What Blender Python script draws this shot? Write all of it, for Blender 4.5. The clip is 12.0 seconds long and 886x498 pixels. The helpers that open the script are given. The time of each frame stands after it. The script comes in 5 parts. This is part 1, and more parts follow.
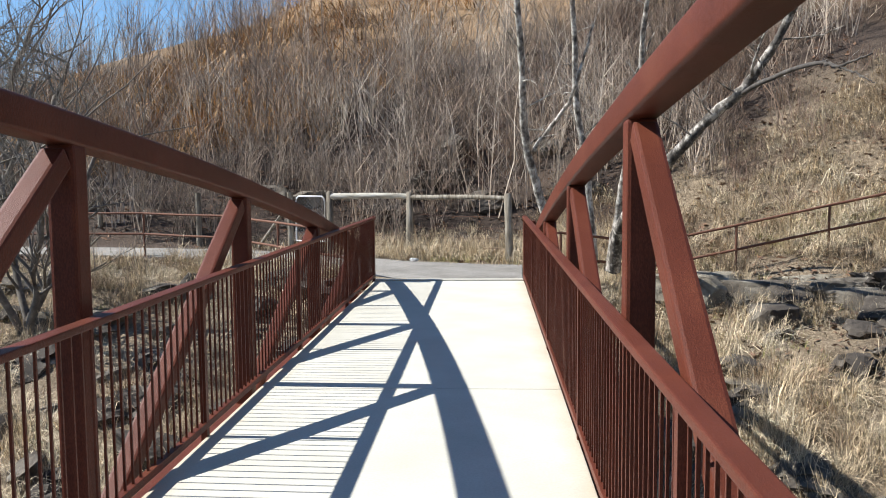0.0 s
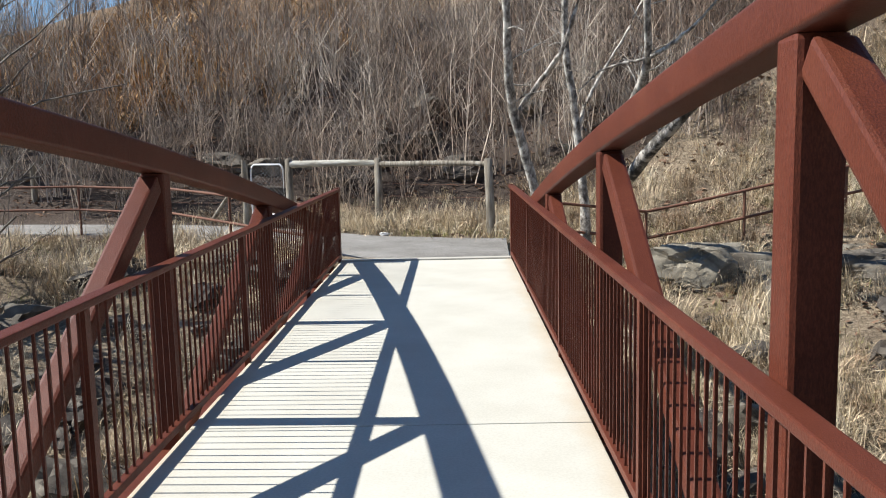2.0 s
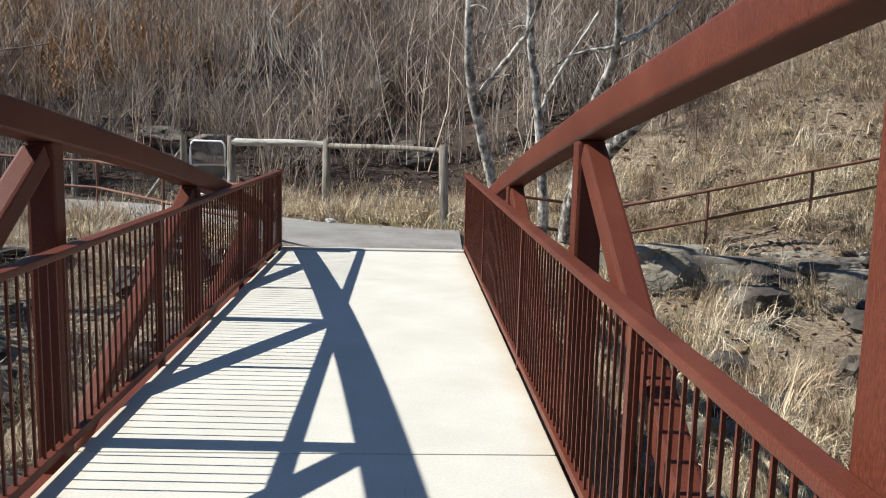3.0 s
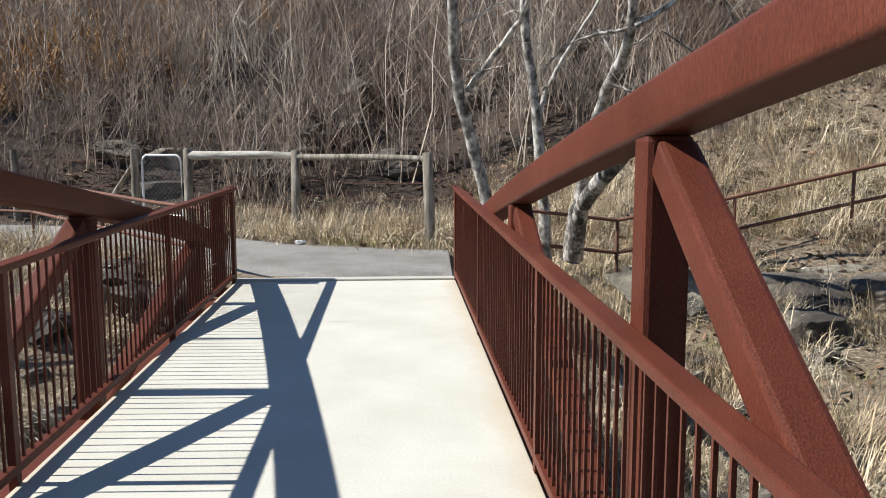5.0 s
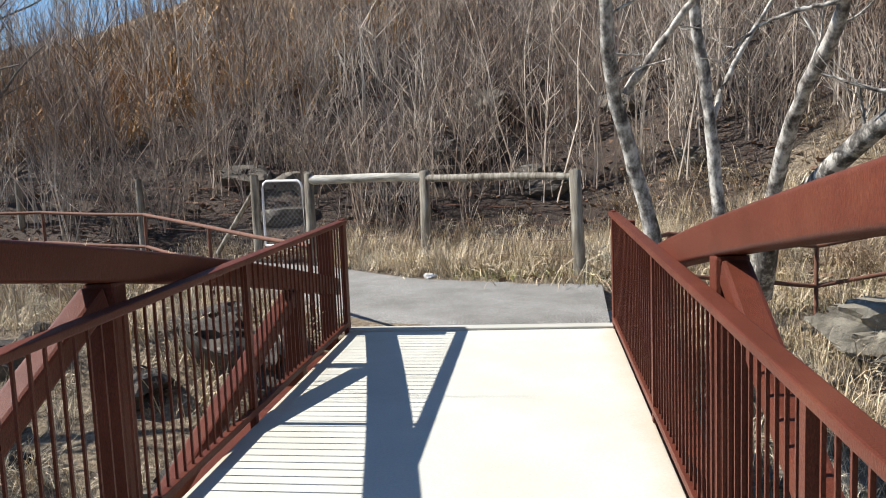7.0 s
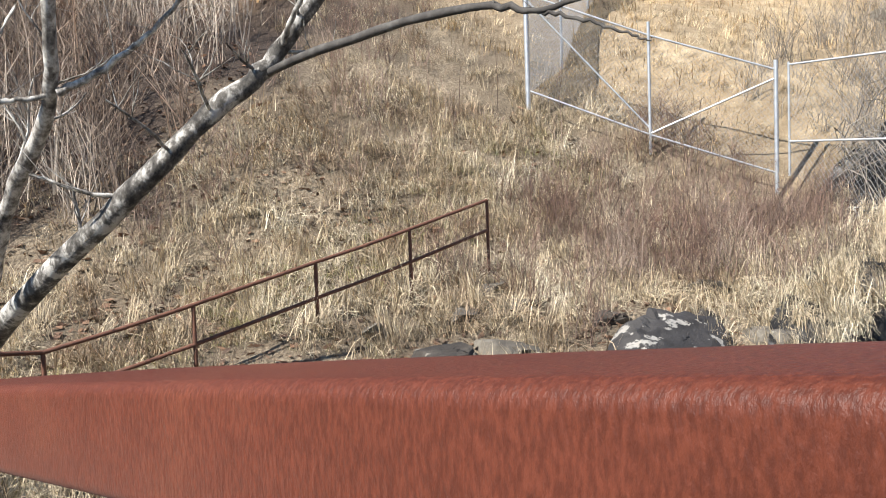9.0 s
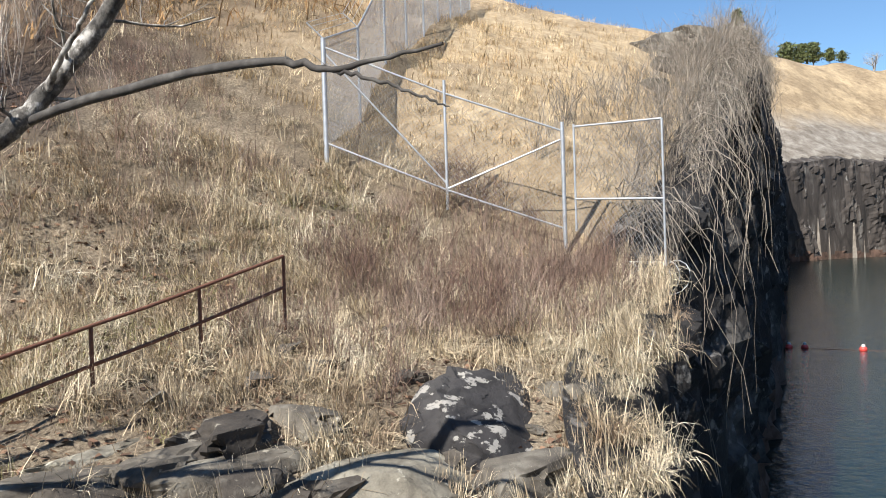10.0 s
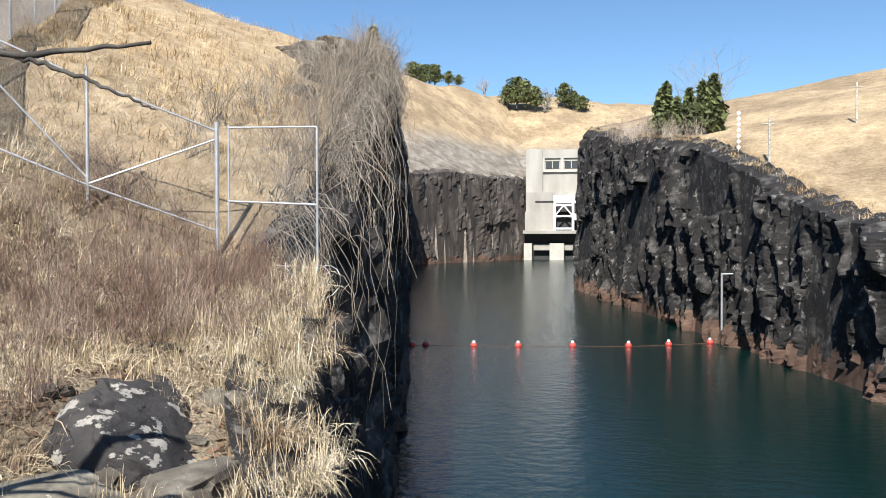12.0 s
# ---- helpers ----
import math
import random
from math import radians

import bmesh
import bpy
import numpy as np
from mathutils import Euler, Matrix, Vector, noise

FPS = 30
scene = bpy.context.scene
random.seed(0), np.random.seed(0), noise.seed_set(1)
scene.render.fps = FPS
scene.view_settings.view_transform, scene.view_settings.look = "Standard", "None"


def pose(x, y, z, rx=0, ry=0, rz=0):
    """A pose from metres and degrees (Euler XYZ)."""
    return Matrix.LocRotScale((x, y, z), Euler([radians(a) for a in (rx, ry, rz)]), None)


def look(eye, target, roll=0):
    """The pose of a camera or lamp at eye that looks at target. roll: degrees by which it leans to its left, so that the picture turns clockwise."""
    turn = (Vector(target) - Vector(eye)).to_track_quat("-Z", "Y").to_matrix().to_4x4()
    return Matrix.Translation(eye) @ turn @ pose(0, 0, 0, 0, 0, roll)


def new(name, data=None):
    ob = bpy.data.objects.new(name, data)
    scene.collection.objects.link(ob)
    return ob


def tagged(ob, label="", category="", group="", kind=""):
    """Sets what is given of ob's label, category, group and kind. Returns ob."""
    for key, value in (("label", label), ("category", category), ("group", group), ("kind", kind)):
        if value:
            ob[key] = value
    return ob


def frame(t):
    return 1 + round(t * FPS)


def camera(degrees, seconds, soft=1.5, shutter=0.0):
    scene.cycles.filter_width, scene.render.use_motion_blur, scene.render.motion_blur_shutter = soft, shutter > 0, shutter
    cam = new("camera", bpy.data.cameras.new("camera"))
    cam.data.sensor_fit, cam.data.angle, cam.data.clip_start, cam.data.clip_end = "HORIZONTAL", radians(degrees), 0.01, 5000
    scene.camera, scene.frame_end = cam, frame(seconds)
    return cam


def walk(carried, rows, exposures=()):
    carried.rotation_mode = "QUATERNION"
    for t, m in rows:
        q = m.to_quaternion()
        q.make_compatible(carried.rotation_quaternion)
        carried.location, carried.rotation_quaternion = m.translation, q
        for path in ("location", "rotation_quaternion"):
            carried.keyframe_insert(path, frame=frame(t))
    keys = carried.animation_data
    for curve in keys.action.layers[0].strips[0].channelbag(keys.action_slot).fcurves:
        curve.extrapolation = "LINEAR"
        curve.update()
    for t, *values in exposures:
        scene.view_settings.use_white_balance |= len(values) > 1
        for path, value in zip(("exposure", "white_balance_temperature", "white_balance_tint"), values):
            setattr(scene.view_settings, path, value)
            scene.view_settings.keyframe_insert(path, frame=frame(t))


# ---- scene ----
cam = camera(55.0, 12.0, soft=1.0)
PATH = [
    (0, look((0.645, -13.885, 1.709), (0.539, -11.896, 1.538), -0.5)),
    (0.5, look((0.597, -13.431, 1.721), (0.354, -11.456, 1.519), -0.8)),
    (1, look((0.568, -12.981, 1.709), (0.29, -11.013, 1.487), 1.2)),
    (1.5, look((0.485, -12.558, 1.697), (0.253, -10.587, 1.454), 1.2)),
    (2, look((0.417, -12.127, 1.717), (0.389, -10.144, 1.46), -1.3)),
    (2.5, look((0.435, -11.734, 1.724), (0.508, -9.755, 1.444), 2.2)),
    (2.7, look((0.417, -11.594, 1.709), (0.511, -9.617, 1.422), 1.5)),
    (4.3, look((0.435, -10.08, 1.632), (0.468, -8.101, 1.344), 0.2)),
    (4.5, look((0.455, -9.93, 1.645), (0.518, -7.951, 1.362), -1.7)),
    (5, look((0.554, -9.509, 1.63), (0.666, -7.53, 1.361), -0.1)),
    (5.5, look((0.523, -9.094, 1.645), (0.534, -7.11, 1.39), 0.9)),
    (6, look((0.499, -8.653, 1.653), (0.449, -6.667, 1.42), -0.5)),
    (6.5, look((0.571, -8.128, 1.647), (0.327, -6.154, 1.43), -2.4)),
    (6.7, look((0.567, -7.985, 1.650), (0.285, -6.019, 1.428), -2.5)),
    (8.3, look((0.765, -6.932, 1.777), (1.574, -5.115, 1.570), -1.5)),
    (8.5, look((0.855, -7.110, 1.802), (1.838, -5.377, 1.625), -2.4)),
    (9, look((0.874, -7.158, 1.860), (2.216, -5.680, 1.741), -2.0)),
    (9.5, look((0.977, -7.102, 1.922), (2.450, -5.752, 1.839), 1.1)),
    (10, look((1.114, -6.980, 1.965), (2.767, -5.854, 1.944), -1.8)),
    (10.5, look((1.083, -6.872, 2.001), (2.840, -5.917, 1.993), -2.4)),
    (11, look((0.996, -6.849, 2.048), (2.854, -6.110, 2.075), -1.2)),
    (11.5, look((0.868, -6.828, 2.051), (2.814, -6.365, 2.074), 1.0)),
    (12, look((0.908, -6.657, 2.037), (2.878, -6.314, 2.003), -0.1)),
]
walk(cam, PATH, [(0, 0.84), (1.5, 0.74), (2.7, 0.66), (5.5, 0.62), (6.7, 0.75), (8.3, 1.02), (9.2, 0.93), (10, 0.82), (10.5, 0.82), (12, 0.82)])

# ---- world, sun, exposure ----
world = bpy.data.worlds.new("sky")
scene.world = world
world.use_nodes = True
wn = world.node_tree
sky = wn.nodes.new("ShaderNodeTexSky")
sky.sky_type, sky.sun_disc = "NISHITA", False
SUN_EL, SUN_FROM = radians(43.6), Vector((-1.0, 0.035, 0.0))
sky.sun_elevation, sky.sun_rotation = SUN_EL, radians(272)
sky.air_density, sky.dust_density, sky.ozone_density = 0.8, 0.0, 3.0
bg = wn.nodes["Background"]
tint = wn.nodes.new("ShaderNodeMix")
tint.data_type, tint.blend_type = "RGBA", "MULTIPLY"
tint.inputs[0].default_value = 1.0
tint.inputs[7].default_value = (0.99, 1.14, 1.19, 1)
wn.links.new(sky.outputs[0], tint.inputs[6])
wn.links.new(tint.outputs[2], bg.inputs[0])
bg.inputs[1].default_value = 0.072
sun = new("sun", bpy.data.lights.new("sun", "SUN"))
sun.data.energy, sun.data.angle, sun.data.color = 5.0, radians(0.53), (1.0, 0.965, 0.91)
sun_dir = SUN_FROM.normalized() * math.cos(SUN_EL) + Vector((0, 0, math.sin(SUN_EL)))
sun.matrix_world = look(sun_dir * 60, (0, 0, 0))


# ---- materials ----
def mat(name, rough=0.8, metal=0.0):
    m = bpy.data.materials.new(name)
    m.use_nodes = True
    b = m.node_tree.nodes["Principled BSDF"]
    b.inputs["Roughness"].default_value, b.inputs["Metallic"].default_value = rough, metal
    return m, m.node_tree, b


def node(nt, kind, **sets):
    n = nt.nodes.new(kind)
    for k, v in sets.items():
        n.inputs[k.replace("_", " ")].default_value = v
    return n


def ramp(nt, fac, stops):
    r = nt.nodes.new("ShaderNodeValToRGB")
    while len(r.color_ramp.elements) < len(stops):
        r.color_ramp.elements.new(0.5)
    for e, (p, c) in zip(r.color_ramp.elements, stops):
        e.position, e.color = p, (*c, 1)
    nt.links.new(fac, r.inputs[0])
    return r.outputs[0]


def place_of(nt, scale=(1, 1, 1)):
    g = nt.nodes.new("ShaderNodeNewGeometry")
    mp = nt.nodes.new("ShaderNodeMapping")
    mp.inputs["Scale"].default_value = scale
    nt.links.new(g.outputs["Position"], mp.inputs[0])
    return mp.outputs[0]


def noise_of(nt, vec, scale, detail=6, rough=0.6):
    n = node(nt, "ShaderNodeTexNoise", Scale=scale, Detail=detail, Roughness=rough)
    nt.links.new(vec, n.inputs["Vector"])
    return n.outputs[0]


def mix(nt, fac, a, b, how="MIX"):
    m = nt.nodes.new("ShaderNodeMix")
    m.data_type, m.blend_type = "RGBA", how
    for sock, v in ((m.inputs[0], fac), (m.inputs[6], a), (m.inputs[7], b)):
        if hasattr(v, "links"):
            nt.links.new(v, sock)
        else:
            sock.default_value = v if sock == m.inputs[0] else (*v, 1)
    return m.outputs[2]


def bump(nt, b, height, strength=0.4, distance=0.02):
    n = node(nt, "ShaderNodeBump", Strength=strength, Distance=distance)
    nt.links.new(height, n.inputs["Height"])
    nt.links.new(n.outputs[0], b.inputs["Normal"])


def simple(name, stops, scale=4.0, rough=0.8, metal=0.0, stretch=(1, 1, 1), relief=0.3, depth=0.01, vary=None):
    m, nt, b = mat(name, rough, metal)
    v = place_of(nt, stretch)
    n = noise_of(nt, v, scale)
    col = ramp(nt, n, stops)
    if vary:
        rnd = nt.nodes.new("ShaderNodeObjectInfo").outputs["Random"] if vary == "object" else nt.nodes.new("ShaderNodeNewGeometry").outputs["Random Per Island"]
        col = mix(nt, 1.0, col, ramp(nt, rnd, [(0, (0.30, 0.285, 0.27)), (0.45, (0.78, 0.77, 0.75)), (1, (1.45, 1.41, 1.35))]), "MULTIPLY")
    nt.links.new(col, b.inputs["Base Color"])
    if relief:
        bump(nt, b, noise_of(nt, v, scale * 6), relief, depth)
    return m


M_STEEL, nt, b = mat("brown_painted_steel", 0.5)
b.inputs["Specular IOR Level"].default_value = 0.22
v = place_of(nt)
c = ramp(nt, noise_of(nt, v, 2.5), [(0.3, (0.090, 0.024, 0.0130)), (0.55, (0.118, 0.0325, 0.0185)), (0.75, (0.146, 0.046, 0.025))])
streak = ramp(nt, noise_of(nt, place_of(nt, (1, 1, 0.34)), 210), [(0.38, (1.22, 1.16, 1.08)), (0.60, (0.62, 0.56, 0.53))])
c = mix(nt, 0.7, c, streak, "MULTIPLY")
spot = ramp(nt, noise_of(nt, v, 9, 8, 0.75), [(0.68, (0, 0, 0)), (0.76, (1, 1, 1))])
c = mix(nt, spot, c, (0.19, 0.07, 0.040))
nt.links.new(c, b.inputs["Base Color"])
bump(nt, b, noise_of(nt, place_of(nt, (1, 1, 0.4)), 170, 4), 0.75, 0.003)

M_DECK, nt, b = mat("bright_concrete", 0.85)
v = place_of(nt)
c = ramp(nt, noise_of(nt, v, 1.4), [(0.3, (0.51, 0.495, 0.425)), (0.7, (0.60, 0.59, 0.52))])
c = mix(nt, 0.5, c, ramp(nt, noise_of(nt, v, 60), [(0.35, (0.8, 0.8, 0.78)), (0.6, (1, 1, 1))]), "MULTIPLY")
# rust stain creeping in from the steel edges
sx = nt.nodes.new("ShaderNodeSeparateXYZ")
nt.links.new(v, sx.inputs[0])
ab = node(nt, "ShaderNodeMath"); ab.operation = "ABSOLUTE"
nt.links.new(sx.outputs[0], ab.inputs[0])
ad = nt.nodes.new("ShaderNodeMath"); ad.operation = "MULTIPLY_ADD"; ad.inputs[1].default_value = 0.28
nt.links.new(noise_of(nt, v, 2.2, 5), ad.inputs[0]); nt.links.new(ab.outputs[0], ad.inputs[2])
mr = node(nt, "ShaderNodeMapRange"); mr.inputs[1].default_value = 1.2; mr.inputs[2].default_value = 1.4; mr.inputs[4].default_value = 0.5
nt.links.new(ad.outputs[0], mr.inputs[0])
c = mix(nt, mr.outputs[0], c, (0.44, 0.31, 0.17))
nt.links.new(c, b.inputs["Base Color"])
bump(nt, b, noise_of(nt, place_of(nt, (1, 7, 1)), 18), 0.12, 0.004)

M_GRAVEL, nt, b = mat("grey_gravel", 0.95)
v = place_of(nt)
c = ramp(nt, noise_of(nt, v, 55, 8, 0.75), [(0.3, (0.10, 0.098, 0.095)), (0.5, (0.235, 0.228, 0.215)), (0.72, (0.44, 0.42, 0.385))])
c = mix(nt, 0.85, c, ramp(nt, noise_of(nt, v, 1.1, 6, 0.65), [(0.36, (0.72, 0.70, 0.66)), (0.62, (1.2, 1.19, 1.17))]), "MULTIPLY")
nt.links.new(c, b.inputs["Base Color"])
bump(nt, b, noise_of(nt, v, 120, 5, 0.7), 0.8, 0.012)
M_PLAINCON = simple("weathered_concrete", [(0.3, (0.25, 0.235, 0.205)), (0.55, (0.37, 0.35, 0.31)), (0.8, (0.47, 0.455, 0.41))], 0.12, 0.9, stretch=(1, 1, 0.3), relief=0.1)
M_PALECON = simple("pale_concrete", [(0.3, (0.40, 0.385, 0.335)), (0.7, (0.5, 0.485, 0.43))], 0.3, 0.9, relief=0.1)
# near-black colour that stands for the shade inside openings
M_OPENSHADE = simple("recess_shade", [(0.3, (0.03, 0.03, 0.03)), (0.7, (0.05, 0.05, 0.05))], 1.0, 0.9, relief=0)
M_WHITE = simple("white_painted_steel", [(0.3, (0.72, 0.73, 0.74)), (0.7, (0.8, 0.8, 0.8))], 1.0, 0.5, relief=0)
M_GALV = simple("galvanised_steel", [(0.3, (0.42, 0.43, 0.44)), (0.7, (0.6, 0.61, 0.62))], 6, 0.42, 0.6, relief=0)
M_MESH = simple("dull_zinc_wire", [(0.3, (0.24, 0.24, 0.245)), (0.7, (0.36, 0.36, 0.365))], 6, 0.6, 0.2, relief=0)
M_RUSTPIPE = simple("rusty_pipe", [(0.3, (0.10, 0.045, 0.03)), (0.6, (0.17, 0.075, 0.045)), (0.8, (0.12, 0.07, 0.055))], 14, 0.85, 0.0)
M_FENCEWOOD = simple("grey_weathered_wood", [(0.32, (0.07, 0.058, 0.044)), (0.5, (0.20, 0.175, 0.135)), (0.7, (0.38, 0.355, 0.30))], 16, 0.9, stretch=(1, 1, 0.12), relief=0.9)
M_PALEWOOD = simple("bleached_rail_wood", [(0.32, (0.16, 0.145, 0.115)), (0.5, (0.40, 0.38, 0.32)), (0.7, (0.62, 0.60, 0.54))], 14, 0.9, stretch=(0.12, 0.4, 1), relief=0.8)
M_BUOY = simple("red_plastic", [(0.3, (0.75, 0.06, 0.05)), (0.7, (0.85, 0.1, 0.08))], 2, 0.4, relief=0)

# rock: grey stone with pale lichen and dark wet streaks
def rock_mat(name, dark, midc, pale, scale=1.0, lichen=0.62, tall=1.0):
    m, nt, b = mat(name, 0.88)
    v = place_of(nt, (1, 1, tall))
    c = ramp(nt, noise_of(nt, v, 1.1 * scale, 8, 0.65), [(0.3, dark), (0.52, midc), (0.72, pale)])
    cr = nt.nodes.new("ShaderNodeTexVoronoi"); cr.feature = "DISTANCE_TO_EDGE"; cr.inputs["Scale"].default_value = 0.8 * scale
    warp = mix(nt, 0.25, v, node(nt, "ShaderNodeTexNoise", Scale=2.0 * scale).outputs[1])
    nt.links.new(warp, cr.inputs["Vector"])
    crack = ramp(nt, cr.outputs[0], [(0.0, (0.35, 0.33, 0.32)), (0.05, (1, 1, 1))])
    c = mix(nt, 0.55, c, crack, "MULTIPLY")
    spot = ramp(nt, noise_of(nt, v, 2.6 * scale, 6, 0.65), [(lichen, (0, 0, 0)), (lichen + 0.06, (1, 1, 1))])
    c = mix(nt, spot, c, tuple(min(0.6, q * 1.35) for q in pale))
    nt.links.new(c, b.inputs["Base Color"])
    bump(nt, b, noise_of(nt, v, 7 * scale, 8, 0.7), 0.7, 0.06 / scale)
    return m


M_ROCK = rock_mat("grey_lichen_rock", (0.085, 0.072, 0.054), (0.24, 0.215, 0.165), (0.40, 0.37, 0.295), 1.6)
M_MIDROCK = rock_mat("weathered_bank_rock", (0.04, 0.033, 0.026), (0.13, 0.112, 0.088), (0.28, 0.255, 0.205), 1.5, 0.64)
M_DARKROCK = rock_mat("dark_slate_rock", (0.022, 0.018, 0.015), (0.070, 0.058, 0.046), (0.20, 0.18, 0.145), 1.3, 0.60)
# canal walls: near-black tones hold their shade, the pale spots hold sunlit facets
M_CLIFF = rock_mat("shade_dark_cliff_rock", (0.006, 0.0055, 0.0055), (0.017, 0.015, 0.014), (0.13, 0.122, 0.112), 0.6, 0.585)
M_FARCLIFF = rock_mat("far_cliff_rock", (0.022, 0.019, 0.017), (0.065, 0.053, 0.045), (0.19, 0.175, 0.155), 0.3, 0.63, 0.3)
M_BOULDER = rock_mat("black_rock_with_lichen", (0.018, 0.016, 0.016), (0.040, 0.036, 0.035), (0.075, 0.07, 0.064), 0.9, 0.99)
nt, b = M_BOULDER.node_tree, M_BOULDER.node_tree.nodes["Principled BSDF"]
old_ = b.inputs["Base Color"].links[0].from_socket
lich = ramp(nt, noise_of(nt, place_of(nt, (1, 1, 1.6)), 3.6, 5, 0.6), [(0.575, (0, 0, 0)), (0.60, (1, 1, 1))])
nt.links.new(mix(nt, lich, old_, (0.33, 0.31, 0.275)), b.inputs["Base Color"])
M_WETROCK = rock_mat("brown_tide_rock", (0.05, 0.03, 0.022), (0.11, 0.065, 0.045), (0.17, 0.11, 0.08), 0.6, 0.75)

# ground: leaf litter, straw and rusty grass in patches
M_GROUND, nt, b = mat("dry_grass_ground", 1.0)
v = place_of(nt)
fine = ramp(nt, noise_of(nt, place_of(nt, (1, 1, 0.4)), 22, 8, 0.7), [(0.3, (0.085, 0.064, 0.044)), (0.5, (0.28, 0.222, 0.152)), (0.7, (0.54, 0.455, 0.325))])
litter = ramp(nt, noise_of(nt, v, 30, 8, 0.75), [(0.3, (0.020, 0.014, 0.011)), (0.5, (0.070, 0.049, 0.037)), (0.72, (0.19, 0.145, 0.11))])
tan = ramp(nt, noise_of(nt, v, 3, 9, 0.75), [(0.3, (0.30, 0.215, 0.12)), (0.5, (0.46, 0.35, 0.215)), (0.7, (0.62, 0.51, 0.35))])
sp = nt.nodes.new("ShaderNodeSeparateXYZ"); nt.links.new(v, sp.inputs[0])
def lin(nt, a, ka, b2, kb, c0):
    m1 = nt.nodes.new("ShaderNodeMath"); m1.operation = "MULTIPLY_ADD"; m1.inputs[1].default_value = ka; m1.inputs[2].default_value = c0
    nt.links.new(a, m1.inputs[0])
    m2 = nt.nodes.new("ShaderNodeMath"); m2.operation = "MULTIPLY_ADD"; m2.inputs[1].default_value = kb
    nt.links.new(b2, m2.inputs[0]); nt.links.new(m1.outputs[0], m2.inputs[2])
    return m2.outputs[0]
wood_zone = lin(nt, sp.outputs[1], 0.20, sp.outputs[0], -0.07, -0.35)   # brushy slope behind the fence, straw to the east
wob = lin(nt, noise_of(nt, v, 0.35, 4), 1.2, wood_zone, 1.0, -0.6)
zone = ramp(nt, wob, [(0.35, (0, 0, 0)), (0.65, (1, 1, 1))])
c = mix(nt, zone, fine, litter)
high = ramp(nt, lin(nt, sp.outputs[0], 0.045, noise_of(nt, v, 0.15, 4), 0.6, -0.62), [(0.3, (0, 0, 0)), (0.6, (1, 1, 1))])
c = mix(nt, high, c, tan)
orange = ramp(nt, lin(nt, sp.outputs[2], 0.12, noise_of(nt, v, 0.2, 4), 0.8, -0.80), [(0.3, (0, 0, 0)), (0.6, (1, 1, 1))])
nearby = node(nt, "ShaderNodeMapRange"); nearby.inputs[1].default_value = 20; nearby.inputs[2].default_value = 6
nt.links.new(sp.outputs[0], nearby.inputs[0])
om = nt.nodes.new("ShaderNodeMath"); om.operation = "MULTIPLY"
nt.links.new(orange, om.inputs[0]); nt.links.new(nearby.outputs[0], om.inputs[1])
c = mix(nt, om.outputs[0], c, mix(nt, 0.7, tan, (0.23, 0.135, 0.065)))
worn = ramp(nt, noise_of(nt, v, 0.07, 9, 0.72), [(0.42, (0.55, 0.52, 0.5)), (0.58, (1.05, 1.04, 1.02))])
c = mix(nt, 0.8, c, worn, "MULTIPLY")
c = mix(nt, 0.7, c, ramp(nt, noise_of(nt, v, 0.55, 8, 0.75), [(0.38, (0.62, 0.6, 0.58)), (0.6, (1.1, 1.1, 1.1))]), "MULTIPLY")
# bare pale rock round the canal head
stone_c = ramp(nt, noise_of(nt, v, 0.25, 8, 0.7), [(0.3, (0.10, 0.08, 0.062)), (0.5, (0.22, 0.19, 0.155)), (0.7, (0.38, 0.35, 0.30))])
m1 = node(nt, "ShaderNodeMapRange"); m1.inputs[1].default_value = 222; m1.inputs[2].default_value = 236
nt.links.new(sp.outputs[0], m1.inputs[0])
zz = lin(nt, sp.outputs[2], 1.0, noise_of(nt, v, 0.05, 4), 14.0, 0.0)
m2 = node(nt, "ShaderNodeMapRange"); m2.inputs[1].default_value = 46; m2.inputs[2].default_value = 38
nt.links.new(zz, m2.inputs[0])
mm = nt.nodes.new("ShaderNodeMath"); mm.operation = "MULTIPLY"
nt.links.new(m1.outputs[0], mm.inputs[0]); nt.links.new(m2.outputs[0], mm.inputs[1])
c = mix(nt, mm.outputs[0], c, stone_c)
nt.links.new(c, b.inputs["Base Color"])
bump(nt, b, noise_of(nt, v, 16, 8, 0.7), 0.8, 0.08)

M_WATER, nt, b = mat("green_canal_water", 0.16)
b.inputs["Base Color"].default_value = (0.0015, 0.0150, 0.0135, 1)
b.inputs["IOR"].default_value = 1.33
v = place_of(nt, (1, 1, 1))
w1 = noise_of(nt, place_of(nt, (1.6, 1, 1)), 1.3, 5); w2 = noise_of(nt, v, 0.15, 3)
bump(nt, b, mix(nt, 0.35, w1, w2), 0.6, 0.13)


# ---- mesh helpers ----
def link_mesh(name, me, material, parent=None, label=""):
    ob = new(name, me)
    if material and not me.materials:
        me.materials.append(material)
    if parent:
        ob.parent = parent
    if label:
        tagged(ob, label)
    return ob


def part(name, bm, material, parent=None, label="", smooth=False):
    me = bpy.data.meshes.new(name)
    bm.to_mesh(me)
    bm.free()
    if smooth:
        me.shade_smooth()
    return link_mesh(name, me, material, parent, label)


def thing(name, label, category, group="", at=(0, 0, 0), kind=""):
    ob = new(name)
    ob.empty_display_size = 0.2
    ob.location = at
    return tagged(ob, label, category, group, kind)


def add_box(bm, lo, hi, bevel=0.0):
    lo, hi = Vector(lo), Vector(hi)
    r = bmesh.ops.create_cube(bm, size=1, matrix=Matrix.Translation((lo + hi) / 2) @ Matrix.Diagonal((*(hi - lo), 1)))
    if bevel:
        es = list({e for q in r["verts"] for e in q.link_edges})
        bmesh.ops.bevel(bm, geom=es, offset=bevel, segments=2, affect="EDGES", profile=0.6)


